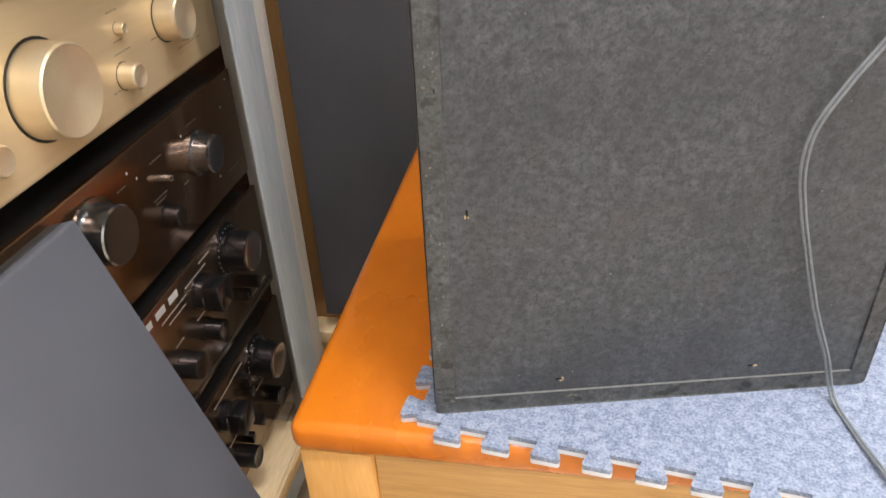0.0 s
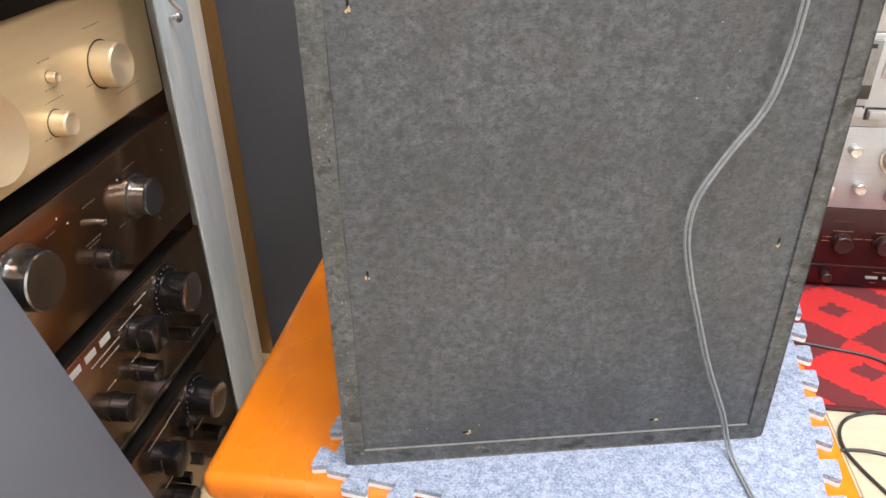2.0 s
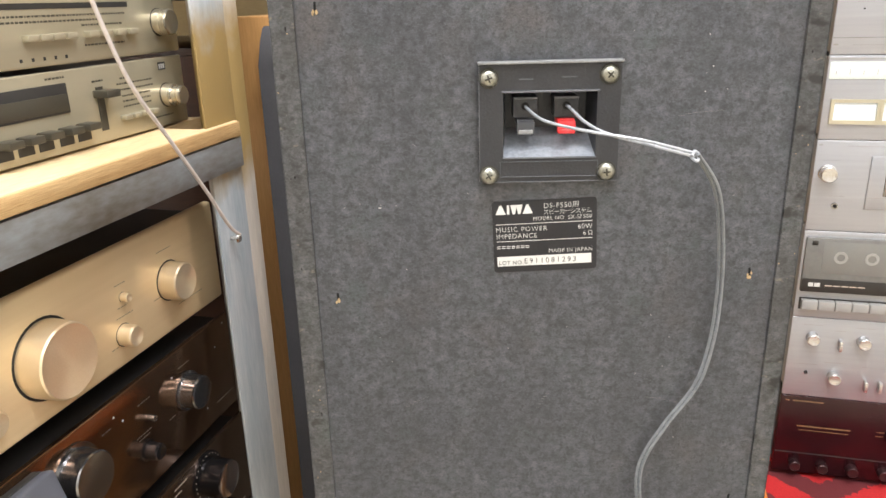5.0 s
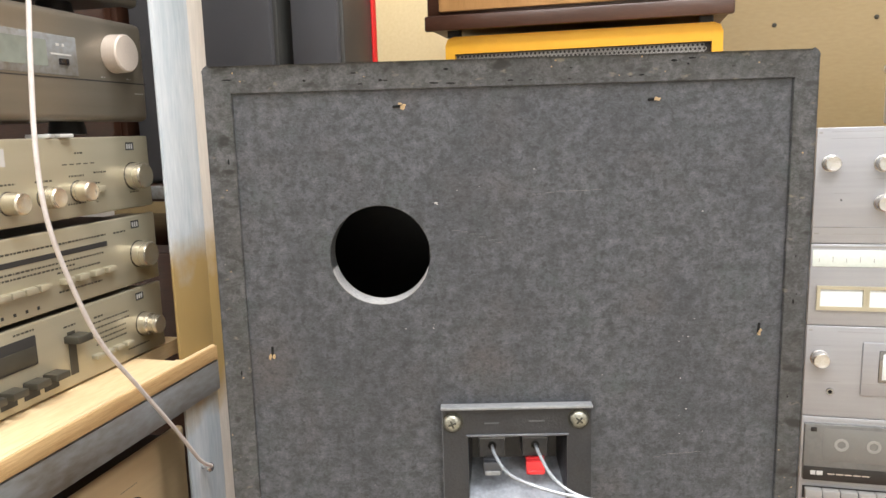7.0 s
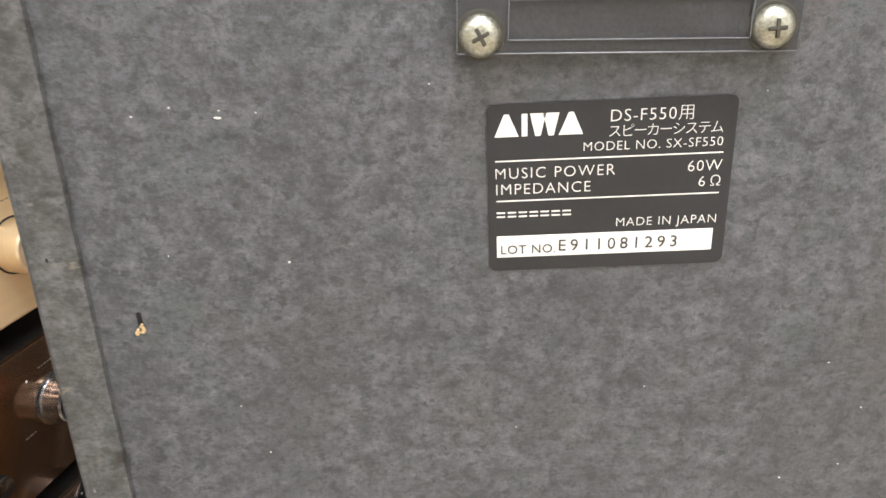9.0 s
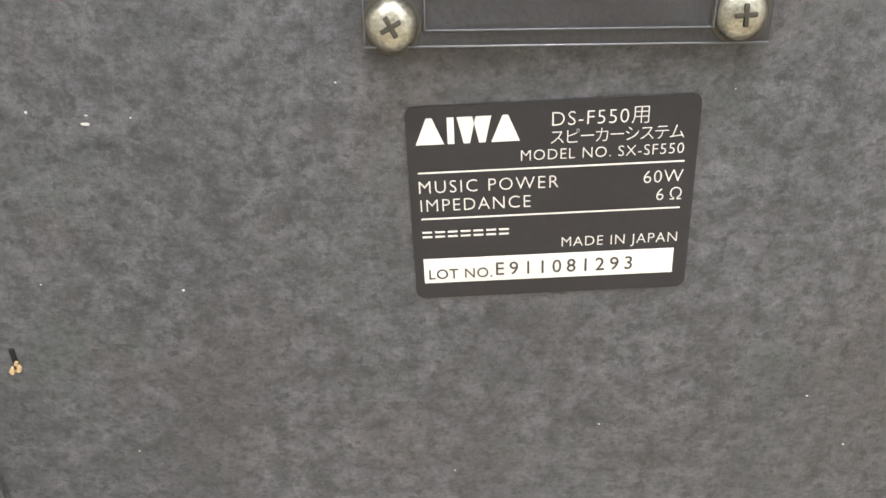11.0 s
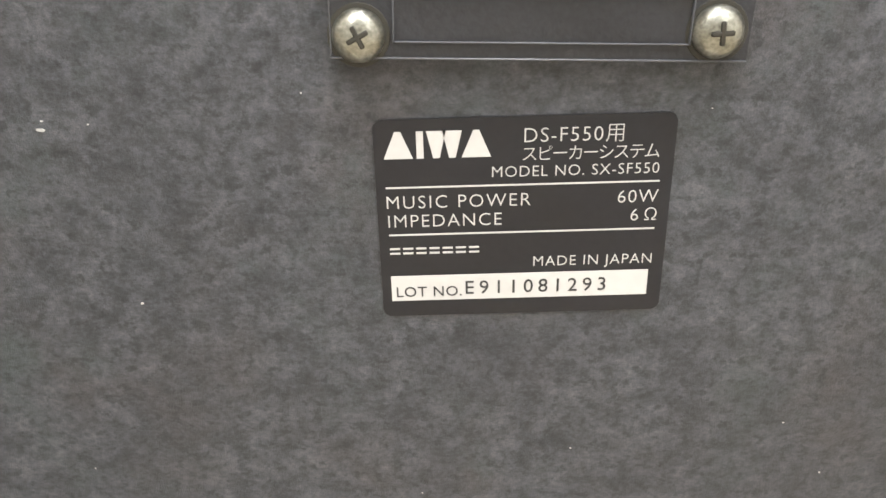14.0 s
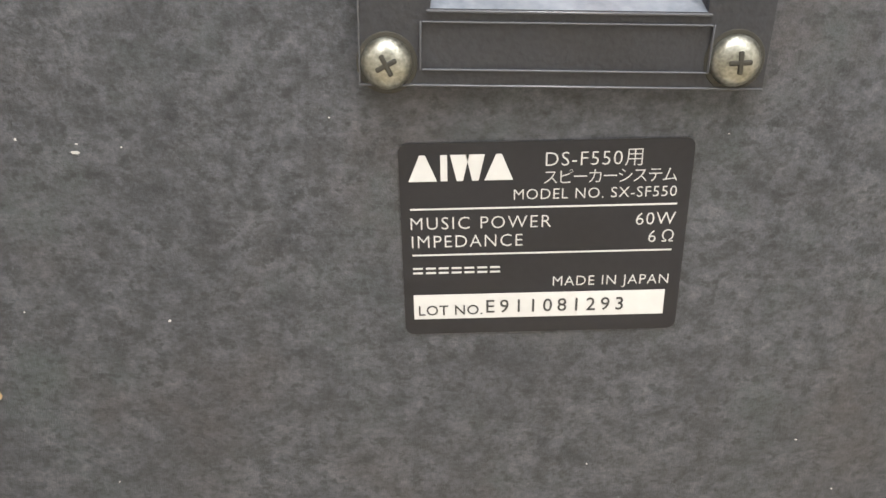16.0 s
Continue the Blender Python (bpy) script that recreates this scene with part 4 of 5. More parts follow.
def component(name, m, w, h, d, face, case, label, category, thick=0.006, bevel=0.0012, feet=0.0, case_drop=0.004, group=""):
    """Hi-fi unit: case, front panel, feet. Origin at the front's lower left, x right, y inwards, z up."""
    t = thing(name, m, label, category, group)
    part("case", cube(0.006, w - 0.006, thick, d, 0.002, h - case_drop, 0.002), M[case], t)
    part("front_panel", cube(0, w, 0, thick, 0, h, bevel, 3), M[face], t)
    if feet:
        for x in (0.05, w - 0.05):
            for y in (0.05, d - 0.05):
                bm = bmesh.new()
                lathe(bm, [(0.014, 0), (0.016, feet)], (0, 0, 0), 20)
                bmesh.ops.rotate(bm, verts=bm.verts[:], cent=(0, 0, 0), matrix=Matrix.Rotation(radians(90), 3, "X"))
                bmesh.ops.translate(bm, verts=bm.verts[:], vec=(x, y, 0.002))
                part("foot", bm, M["black_metal"], t)
    return t


def knob(t, x, z, r, depth, mat, label="", skirt=0.0, dish=0.0006, pointer=None, cap=None):
    k = part("knob", knob_mesh(x, z, r, depth, 0.0, skirt, False, dish), M[mat], t, label)
    if mat in ("gold_knob", "itt_knob") and r > 0.004:
        # Black disc paints the shade in the gap at the knob's foot.
        part("gap_shade", lathe(bmesh.new(), [(r * 1.07, 0.0), (r * 1.07, 0.0003), (0, 0.0003)], (x, 0.0001, z), 32), M["black_metal"], k, "dark ring for the shade in the gap round the knob")
    if pointer:
        a = radians(pointer[0])
        bm = bmesh.new()
        box(bm, -0.0005, 0.0005, -depth - 0.0002, -depth + dish + 0.0004, r * 0.35, r * 0.9)
        for v in bm.verts:
            v.co = Vector((v.co.x * math.cos(a) + v.co.z * math.sin(a) + x, v.co.y, -v.co.x * math.sin(a) + v.co.z * math.cos(a) + z))
        part("pointer", bm, M[pointer[1]], k)
    if cap:
        part("cap", lathe(bmesh.new(), [(r * cap[0], 0), (r * cap[0], cap[1]), (r * cap[0] * 0.9, cap[1] + 0.0008), (0, cap[1] + 0.0008)], (x, -depth + dish - 0.0002, z), 32), M[cap[2]], k)
    return k


def dotted_knob(t, x, z, r, depth, skirt):
    """Tall black knob with a polished face and a ring of pale dots round its skirt."""
    k = knob(t, x, z, r, depth, "black_knob", "large black knob with a dotted skirt", skirt, 0.0004, None, (0.93, 0.0004, "knob_face"))
    bm = bmesh.new()
    for q in range(24):
        a = 2 * math.pi * q / 24
        cx, cz = x + (r + skirt * 0.55) * math.cos(a), z + (r + skirt * 0.55) * math.sin(a)
        box(bm, cx - 0.0006, cx + 0.0006, -depth * 0.12 - 0.0003, -depth * 0.11, cz - 0.0006, cz + 0.0006)
    part("dots", bm, M["bronze_knob"], k)["kind"] = "stuff"
    return k


def key(t, x0, x1, z0, z1, depth, mat, name="button", label=""):
    return part(name, cube(x0, x1, -depth, 0.0005, z0, z1, min(0.0007, (z1 - z0) * 0.2)), M[mat], t, label)


def legend(t, spots, mat, h=0.0014, seed=1):
    """Unreadable print: rows of short bars, each spot (x, z, length)."""
    rnd = random.Random(seed)
    out = []
    for x, z, ln in spots:
        u = x
        while u < x + ln:
            w = rnd.uniform(0.0012, 0.004)
            out.append((u, min(u + w, x + ln), z, z + h))
            u += w + 0.0011
    return bars("print", out, 0.0, 0.00012, M[mat], t)


def at_left(a, b, z):
    return ROOM @ pose(a, b, z, 0, 0, 90)


def gold_amp():
    t = component("amplifier", at_left(-0.2557, -0.096, 0.107), 0.430, 0.106, 0.34, "gold", "black_metal", "champagne gold amplifier with turned knobs on the rack", "amplifier", 0.010, 0.004, 0.018, 0.010)
    knob(t, 0.184, 0.049, 0.0305, 0.022, "gold_knob", "large champagne volume knob", 0.0, 0.002)
    knob(t, 0.343, 0.051, 0.0185, 0.018, "gold_knob", "", 0.0, 0.001)
    knob(t, 0.276, 0.061, 0.0042, 0.007, "gold_knob")
    knob(t, 0.270, 0.028, 0.0098, 0.013, "gold_knob")
    knob(t, 0.121, 0.031, 0.0098, 0.013, "gold_knob")
    knob(t, 0.060, 0.053, 0.0185, 0.025, "gold_knob")
    legend(t, [(0.330, 0.082, 0.022), (0.268, 0.073, 0.014), (0.268, 0.0525, 0.012), (0.264, 0.044, 0.022), (0.352, 0.022, 0.040), (0.316, 0.040, 0.010), (0.252, 0.020, 0.009)], "brown_ink", 0.0008, 3)


def black_amp_one():
    t = component("amplifier", at_left(-0.2557, -0.096, -0.022), 0.432, 0.108, 0.34, "black_panel", "black_metal", "black amplifier with chrome-banded knobs on the rack, brown from painted reflection", "amplifier", 0.006, 0.0012, 0.015, 0.004)
    knob(t, 0.343, 0.061, 0.0175, 0.018, "chrome_knob", "dark chrome knob", 0.003, 0.001)
    knob(t, 0.187, 0.072, 0.0225, 0.020, "chrome_knob", "dark chrome knob", 0.004, 0.001)
    knob(t, 0.2725, 0.038, 0.0085, 0.015, "black_knob", "", 0.002)
    knob(t, 0.279, 0.069, 0.0030, 0.010, "chrome_knob")
    knob(t, 0.080, 0.062, 0.0175, 0.024, "chrome_knob", "", 0.003, 0.001)
    legend(t, [(0.335, 0.089, 0.018), (0.270, 0.085, 0.018), (0.262, 0.055, 0.022), (0.264, 0.0515, 0.016), (0.392, 0.018, 0.034), (0.222, 0.085, 0.012), (0.310, 0.046, 0.010), (0.374, 0.046, 0.012)], "bronze", 0.0009, 4)
    bars("dots", [(x, x + 0.0016, z, z + 0.0016) for x, z in ((0.419, 0.100), (0.400, 0.080), (0.322, 0.085), (0.248, 0.083), (0.238, 0.092), (0.372, 0.022))], 0, 0.0003, M["white_ink"], t)


def black_amp_two():
    t = component("amplifier", at_left(-0.2557, -0.096, -0.163), 0.438, 0.121, 0.34, "olive_panel", "black_metal", "dark olive amplifier crowded with black knobs", "amplifier", 0.006, 0.0012, 0.015, 0.004)
    dotted_knob(t, 0.353, 0.094, 0.0205, 0.028, 0.006)
    k = knob(t, 0.291, 0.088, 0.0150, 0.010, "black_knob", "", 0.002)
    part("grip", cube(0.279, 0.303, -0.026, -0.008, 0.0745, 0.1015, 0.002), M["black_knob"], k, "square grip")
    knob(t, 0.285, 0.050, 0.0105, 0.020, "black_knob", "", 0.001)
    knob(t, 0.236, 0.049, 0.0125, 0.020, "black_knob", "", 0.001)
    knob(t, 0.175, 0.050, 0.0125, 0.020, "black_knob", "", 0.001)
    for x in (0.358, 0.382):
        key(t, x - 0.0035, x + 0.0035, 0.0305, 0.0425, 0.012, "black_knob", "toggle")
    for x in (0.206, 0.228, 0.250):
        bars("window", [(x - 0.0075, x + 0.0075, 0.1085, 0.1150)], 0, 0.0004, M["white_ink"], t, "small pale window")
    legend(t, [(0.270, 0.1055, 0.04), (0.300, 0.112, 0.022), (0.225, 0.1000, 0.045), (0.235, 0.093, 0.03), (0.275, 0.066, 0.015), (0.235, 0.068, 0.014), (0.37, 0.016, 0.05)], "bronze_knob", 0.0012, 5)
    bars("trim_line", [(0.002, 0.434, 0.0055, 0.0068)], 0, 0.0006, M["itt_dark"], t)


def black_amp_three():
    t = component("amplifier", at_left(-0.2557, -0.096, -0.317), 0.438, 0.132, 0.34, "olive_panel", "black_metal", "dark olive amplifier on the bottom shelf of the rack", "amplifier", 0.006, 0.0012, 0.016, 0.004)
    dotted_knob(t, 0.358, 0.105, 0.0205, 0.028, 0.006)
    k = knob(t, 0.276, 0.100, 0.0150, 0.010, "black_knob", "", 0.002)
    part("grip", cube(0.264, 0.288, -0.026, -0.008, 0.0865, 0.1135, 0.002), M["black_knob"], k, "square grip")
    knob(t, 0.363, 0.047, 0.0105, 0.020, "black_knob")
    for x, z in ((0.320, 0.093), (0.328, 0.043), (0.318, 0.110), (0.300, 0.045)):
        key(t, x - 0.0035, x + 0.0035, z - 0.006, z + 0.006, 0.012, "black_knob", "toggle")
    knob(t, 0.286, 0.032, 0.0125, 0.020, "black_knob")
    legend(t, [(0.262, 0.121, 0.04), (0.30, 0.122, 0.03), (0.345, 0.068, 0.02), (0.27, 0.060, 0.02)], "bronze_knob", 0.0012, 6)


def mini_badge(t, x, z):
    bars("badge", [(x - 0.0055, x + 0.0055, z - 0.0035, z + 0.0035)], 0, 0.0002, M["black_ink"], t)
    bars("badge_mark", [(x - 0.0045 + i * 0.0031, x - 0.0025 + i * 0.0031, z - 0.0024, z + 0.0020) for i in range(3)], -0.0002, 0.0001, M["white_ink"], t)


def mini_amp():
    t = component("amplifier", at_left(-0.268, -0.096, 0.434), 0.430, 0.065, 0.28, "itt", "bronze", "warm silver slim amplifier on top of two matching units", "amplifier", 0.005, 0.0016, 0.004)
    for x, z, r in ((0.404, 0.029, 0.0118), (0.333, 0.021, 0.0085), (0.297, 0.019, 0.0085), (0.261, 0.018, 0.0085), (0.220, 0.018, 0.0085)):
        knob(t, x, z, r, 0.014, "itt_knob")
    key(t, 0.3535, 0.3625, 0.0188, 0.0238, 0.004, "itt")
    bars("marks", [(0.318 + i * 0.008, 0.323 + i * 0.008, 0.0430, 0.0438) for i in range(5)], 0, 0.0002, M["black_ink"], t)
    bars("dots", [(0.3535, 0.355, 0.0128, 0.0140), (0.3535, 0.355, 0.0098, 0.0106)], 0, 0.0002, M["black_ink"], t)
    bars("sticker", [(0.232, 0.262, 0.045, 0.058)], 0, 0.0003, M["white_ink"], t, "white paper sticker")
    legend(t, [(0.333, 0.0515, 0.01), (0.324, 0.033, 0.018), (0.353, 0.0345, 0.016), (0.288, 0.031, 0.018), (0.398, 0.014, 0.012), (0.320, 0.0105, 0.02), (0.255, 0.031, 0.014), (0.35, 0.0255, 0.01)], "itt_dark", 0.0015, 7)
    mini_badge(t, 0.403, 0.056)


def mini_tuner():
    t = component("tuner", at_left(-0.268, -0.096, 0.364), 0.430, 0.063, 0.28, "itt", "bronze", "warm silver slim tuner with a dark dial line", "tuner", 0.005, 0.0016, 0.004)
    knob(t, 0.402, 0.027, 0.0118, 0.014, "itt_knob")
    bars("dial_slot", [(0.060, 0.3605, 0.0412, 0.0455)], 0, 0.0003, M["black_ink"], t, "long dark tuning slot")
    for x in (0.307, 0.324, 0.342, 0.358, 0.282, 0.268, 0.255, 0.242):
        key(t, x - 0.0058, x + 0.0058, 0.0185, 0.0235, 0.006, "itt", "button")
    legend(t, [(0.10, 0.0505, 0.26), (0.12, 0.0355, 0.235), (0.12, 0.0315, 0.20), (0.30, 0.0275, 0.05), (0.30, 0.012, 0.05), (0.37, 0.050, 0.016)], "itt_dark", 0.0015, 8)
    bars("pointer", [(0.230 + i * 0.0115, 0.2325 + i * 0.0115, 0.0045, 0.0070) for i in range(5)], 0, 0.0002, M["black_ink"], t)
    mini_badge(t, 0.400, 0.055)


def mini_deck():
    t = component("cassette_deck", at_left(-0.268, -0.096, 0.297), 0.430, 0.063, 0.28, "itt", "bronze", "warm silver slim cassette deck with piano keys on the plywood shelf", "cassette deck", 0.005, 0.0016, 0.002)
    knob(t, 0.399, 0.028, 0.0105, 0.010, "itt_knob", "", 0.0, 0.0004, None, (0.82, 0.008, "itt_knob"))
    part("tape_window", cube(0.196, 0.270, -0.0012, 0.0002, 0.0305, 0.0535, 0.0008), M["black_ink"], t, "sunk grey cassette window")
    part("window_pane", cube(0.198, 0.268, -0.0018, -0.0011, 0.0325, 0.0455, 0.0003), M["itt_dark"], t)
    for x in (0.199, 0.219, 0.239, 0.261, 0.281):
        part("key_well", cube(x - 0.0075, x + 0.0075, -0.0006, 0.0002, 0.006, 0.020), M["black_ink"], t)
        key(t, x - 0.0070, x + 0.0070, 0.0150, 0.0205, 0.013, "itt_dark", "piano_key")
    part("slider_slot", cube(0.303, 0.311, -0.0008, 0.0002, 0.010, 0.046), M["itt_dark"], t)
    key(t, 0.299, 0.316, 0.0375, 0.0435, 0.014, "itt_dark", "slider")
    for x in (0.333, 0.346, 0.359, 0.372):
        key(t, x - 0.0048, x + 0.0048, 0.0150, 0.0190, 0.006, "itt", "button")
    legend(t, [(0.33, 0.0445, 0.05), (0.33, 0.0395, 0.05), (0.335, 0.034, 0.04), (0.335, 0.0295, 0.04), (0.335, 0.025, 0.04), (0.375, 0.009, 0.03), (0.30, 0.050, 0.014), (0.25, 0.057, 0.02), (0.335, 0.049, 0.012)], "itt_dark", 0.0015, 9)
    mini_badge(t, 0.397, 0.055)


def bronze_receiver():
    t = component("receiver", at_left(-0.266, -0.096, 0.512), 0.434, 0.088, 0.30, "bronze", "bronze", "grey-bronze receiver with a blue-grey display", "receiver", 0.012, 0.006, 0.012)
    knob(t, 0.391, 0.058, 0.0165, 0.014, "bronze_knob", "smooth beige knob", 0, 0.0)
    part("display", cube(0.20, 0.345, -0.0006, 0.001, 0.036, 0.067, 0.0006), M["beam"], t, "blue-grey display window")
    bars("display_glass", [(0.205, 0.312, 0.042, 0.062)], -0.0006, 0.0003, M["display"], t)
    bars("display_mark", [(0.322, 0.3255, 0.0585, 0.0605), (0.3285, 0.331, 0.0585, 0.0605), (0.316, 0.338, 0.0515, 0.0528)], -0.0006, 0.0003, M["white_ink"], t)
    key(t, 0.324, 0.333, 0.0440, 0.0490, 0.003, "black_knob")
    bars("seam", [(0.004, 0.432, 0.0335, 0.0345)], 0, 0.0003, M["black_ink"], t)
    legend(t, [(0.405, 0.076, 0.007), (0.372, 0.037, 0.005), (0.405, 0.037, 0.006), (0.415, 0.0245, 0.012)], "white_ink", 0.0009, 10)
    t2 = component("receiver", at_left(-0.266, -0.096, 0.614), 0.434, 0.10, 0.30, "bronze", "bronze", "grey-bronze unit stacked on the receiver", "receiver", 0.012, 0.006, 0.012)
    bars("seam", [(0.004, 0.432, 0.0335, 0.0345)], 0, 0.0003, M["black_ink"], t2)


for pa, pb, pt in ((-0.276, 0.211, 24), (-0.272, 0.228, -15)):
    scrap = link("paper_scrap", cube(-0.009, 0.009, -0.006, 0.006, 0, 0.0030, 0.0008), M["white_ink"])
    scrap.matrix_world = ROOM @ pose(pa, pb, 0.499, 0, 0, pt)
    tagged(scrap, "folded scrap of white paper on the slim amplifier", "paper", "paper scraps")

gold_amp()
black_amp_one()
black_amp_two()
black_amp_three()
mini_amp()
mini_tuner()
mini_deck()
bronze_receiver()

# grey cloth panel leaning on the rack
lean = math.degrees(math.atan2(0.076, 0.247))
grille = thing("speaker_grille", ROOM @ pose(-0.074, 0.053, FLOOR + 0.006, 0, -lean, 0), "grey cloth speaker grille leaning against the rack", "speaker grille")
part("cloth_face", cube(-0.012, 0.0, -0.42, 0.0, 0.0, 0.549, 0.0025, 3), M["grey_cloth"], grille)
part("back_frame", cube(-0.024, -0.0122, -0.42, 0.0, 0.0, 0.549, 0.001), M["black_box"], grille)


# ---- stack on the right ----
def at_back(z, a=0.45, b=0.935):
    return ROOM @ pose(a, b, z)


def wine_amp():
    t = component("amplifier", at_back(-0.432), 0.430, 0.157, 0.32, "wine", "black_metal", "wine-red amplifier at the bottom of the stack, on the rug", "amplifier", 0.006, 0.0012, 0.010)
    knob(t, 0.192, 0.091, 0.0165, 0.018, "wine_knob", "", 0.001)
    knob(t, 0.264, 0.091, 0.0165, 0.018, "wine_knob", "", 0.001)
    knob(t, 0.350, 0.095, 0.026, 0.022, "wine_knob", "large dark volume knob", 0.001)
    for x in (0.081, 0.130, 0.181, 0.035):
        knob(t, x, 0.021, 0.0095, 0.016, "wine_knob")
    for x in (0.262, 0.292):
        key(t, x - 0.0105, x + 0.0105, 0.0175, 0.0225, 0.003, "grey_plastic")
    bars("seam", [(0.002, 0.428, 0.0405, 0.0425)], 0, 0.0005, M["black_ink"], t)
    legend(t, [(0.032, 0.0955, 0.088)], "gilt_ink", 0.0028, 11)
    legend(t, [(0.036, 0.0885, 0.08), (0.16, 0.099, 0.014), (0.16, 0.091, 0.012), (0.175, 0.1115, 0.034), (0.212, 0.097, 0.016), (0.232, 0.097, 0.012), (0.245, 0.1115, 0.035), (0.282, 0.097, 0.016), (0.262, 0.008, 0.01), (0.29, 0.008, 0.012), (0.262, 0.030, 0.04)], "gilt_ink", 0.0013, 12)
    legend(t, [(0.008, 0.146, 0.006), (0.020, 0.146, 0.05)], "gilt_ink", 0.0022, 13)


def silver_receiver():
    t = component("amplifier", at_back(-0.274), 0.430, 0.150, 0.32, "silver", "silver_case", "silver amplifier with many small knobs and toggles", "amplifier", 0.006, 0.0012, 0.004)
    for x, z in ((0.035, 0.114), (0.114, 0.113), (0.169, 0.111), (0.077, 0.043), (0.193, 0.043), (0.262, 0.041), (0.318, 0.111), (0.365, 0.111)):
        knob(t, x, z, 0.0102, 0.016, "silver_knob", "", 0.0, 0.0006, (150, "grey_plastic"))
    knob(t, 0.243, 0.098, 0.0255, 0.024, "silver_knob", "large silver volume knob", 0.004, 0.001)
    for x, z in ((0.079, 0.104), (0.128, 0.032), (0.150, 0.032), (0.241, 0.030), (0.33, 0.032)):
        tg = part("toggle", cube(x - 0.0026, x + 0.0026, -0.012, 0.0004, z - 0.009, z + 0.010, 0.0012), M["silver_knob"], t)
    knob(t, 0.033, 0.047, 0.0030, 0.003, "black_knob")
    legend(t, [(0.02, 0.136, 0.03), (0.10, 0.136, 0.03), (0.155, 0.134, 0.03), (0.07, 0.128, 0.016), (0.06, 0.068, 0.03), (0.12, 0.064, 0.034), (0.18, 0.066, 0.03), (0.02, 0.062, 0.03), (0.23, 0.058, 0.06)], "grey_plastic", 0.0012, 14)


def reel(parent, x, z, y):
    bm = bmesh_tube(x, z, 0.0105, 0.0062, y, y + 0.0012, 28)
    hub = part("hub", bm, M["hub"], parent, "pale cassette hub")
    return hub


def silver_cassette():
    t = component("cassette_deck", at_back(-0.123), 0.430, 0.153, 0.30, "silver", "silver_case", "silver cassette deck with a smoked tape door", "cassette deck", 0.006, 0.0012, 0.002)
    d = part("tape_door", cube(0.004, 0.166, -0.007, 0.001, 0.049, 0.143, 0.0012), M["smoke"], t, "smoked grey tape door")
    part("tape", cube(0.031, 0.135, -0.0073, -0.0068, 0.082, 0.137, 0.0002), M["tape"], d)
    part("door_band", cube(0.0045, 0.1655, -0.0078, -0.0068, 0.049, 0.072, 0.0003), M["black_metal"], d, "black band across the tape door")
    for x in (0.058, 0.104):
        reel(d, x, 0.111, -0.0082)
    bars("door_print", [(0.015, 0.0225, 0.0585, 0.0655), (0.024, 0.033, 0.0585, 0.0655)], -0.0079, 0.0001, M["white_ink"], d)
    legend_b = [(0.040 + i * 0.0125, 0.0505 + i * 0.0125, 0.0605, 0.0622) for i in range(5)]
    bars("door_line", legend_b, -0.0079, 0.0001, M["bronze_knob"], d)
    for x in (0.017, 0.153):
        part("door_screw", cube(x - 0.0045, x + 0.0045, -0.0079, -0.0068, 0.131, 0.138, 0.0008), M["black_metal"], d)
    part("key_well", cube(0.006, 0.166, -0.0008, 0.0004, 0.0145, 0.0355), M["black_metal"], t)
    for i in range(6):
        key(t, 0.009 + i * 0.0258, 0.0335 + i * 0.0258, 0.0175, 0.0335, 0.012, "grey_plastic", "piano_key")
    part("key_well", cube(0.169, 0.199, -0.0008, 0.0004, 0.012, 0.0335), M["black_metal"], t)
    key(t, 0.172, 0.198, 0.0160, 0.0300, 0.014, "grey_plastic", "piano_key")
    w = part("counter_panel", cube(0.178, 0.262, -0.0015, 0.0004, 0.081, 0.144, 0.0006), M["grey_plastic"], t, "grey panel with a tape counter")
    part("counter", cube(0.192, 0.222, -0.003, -0.0012, 0.122, 0.131, 0.0004), M["black_metal"], w)
    bars("digit", [(0.195 + i * 0.009, 0.2 + i * 0.009, 0.124, 0.1295) for i in range(3)], -0.003, 0.0001, M["white_ink"], w)
    part("record_lamp", lathe(bmesh.new(), [(0.0032, 0), (0.0032, 0.0012), (0.002, 0.002), (0, 0.0022)], (0.195, -0.0014, 0.108), 16), M["rug_edge"], w)
    for x in (0.215, 0.262, 0.31):
        part("slider_well", cube(x, x + 0.016, -0.0006, 0.0004, 0.030, 0.064), M["grey_plastic"], t)
        key(t, x + 0.001, x + 0.015, 0.041, 0.053, 0.012, "silver_knob", "slider")
    part("meter", cube(0.275, 0.400, -0.002, 0.0004, 0.085, 0.140, 0.001), M["pane"], t)
    bars("edge_line", [(0.001, 0.24, 0.1475, 0.1482)], 0, 0.0002, M["grey_plastic"], t)
    legend(t, [(0.02, 0.146, 0.14), (0.02, 0.040, 0.12)], "grey_plastic", 0.0011, 15)


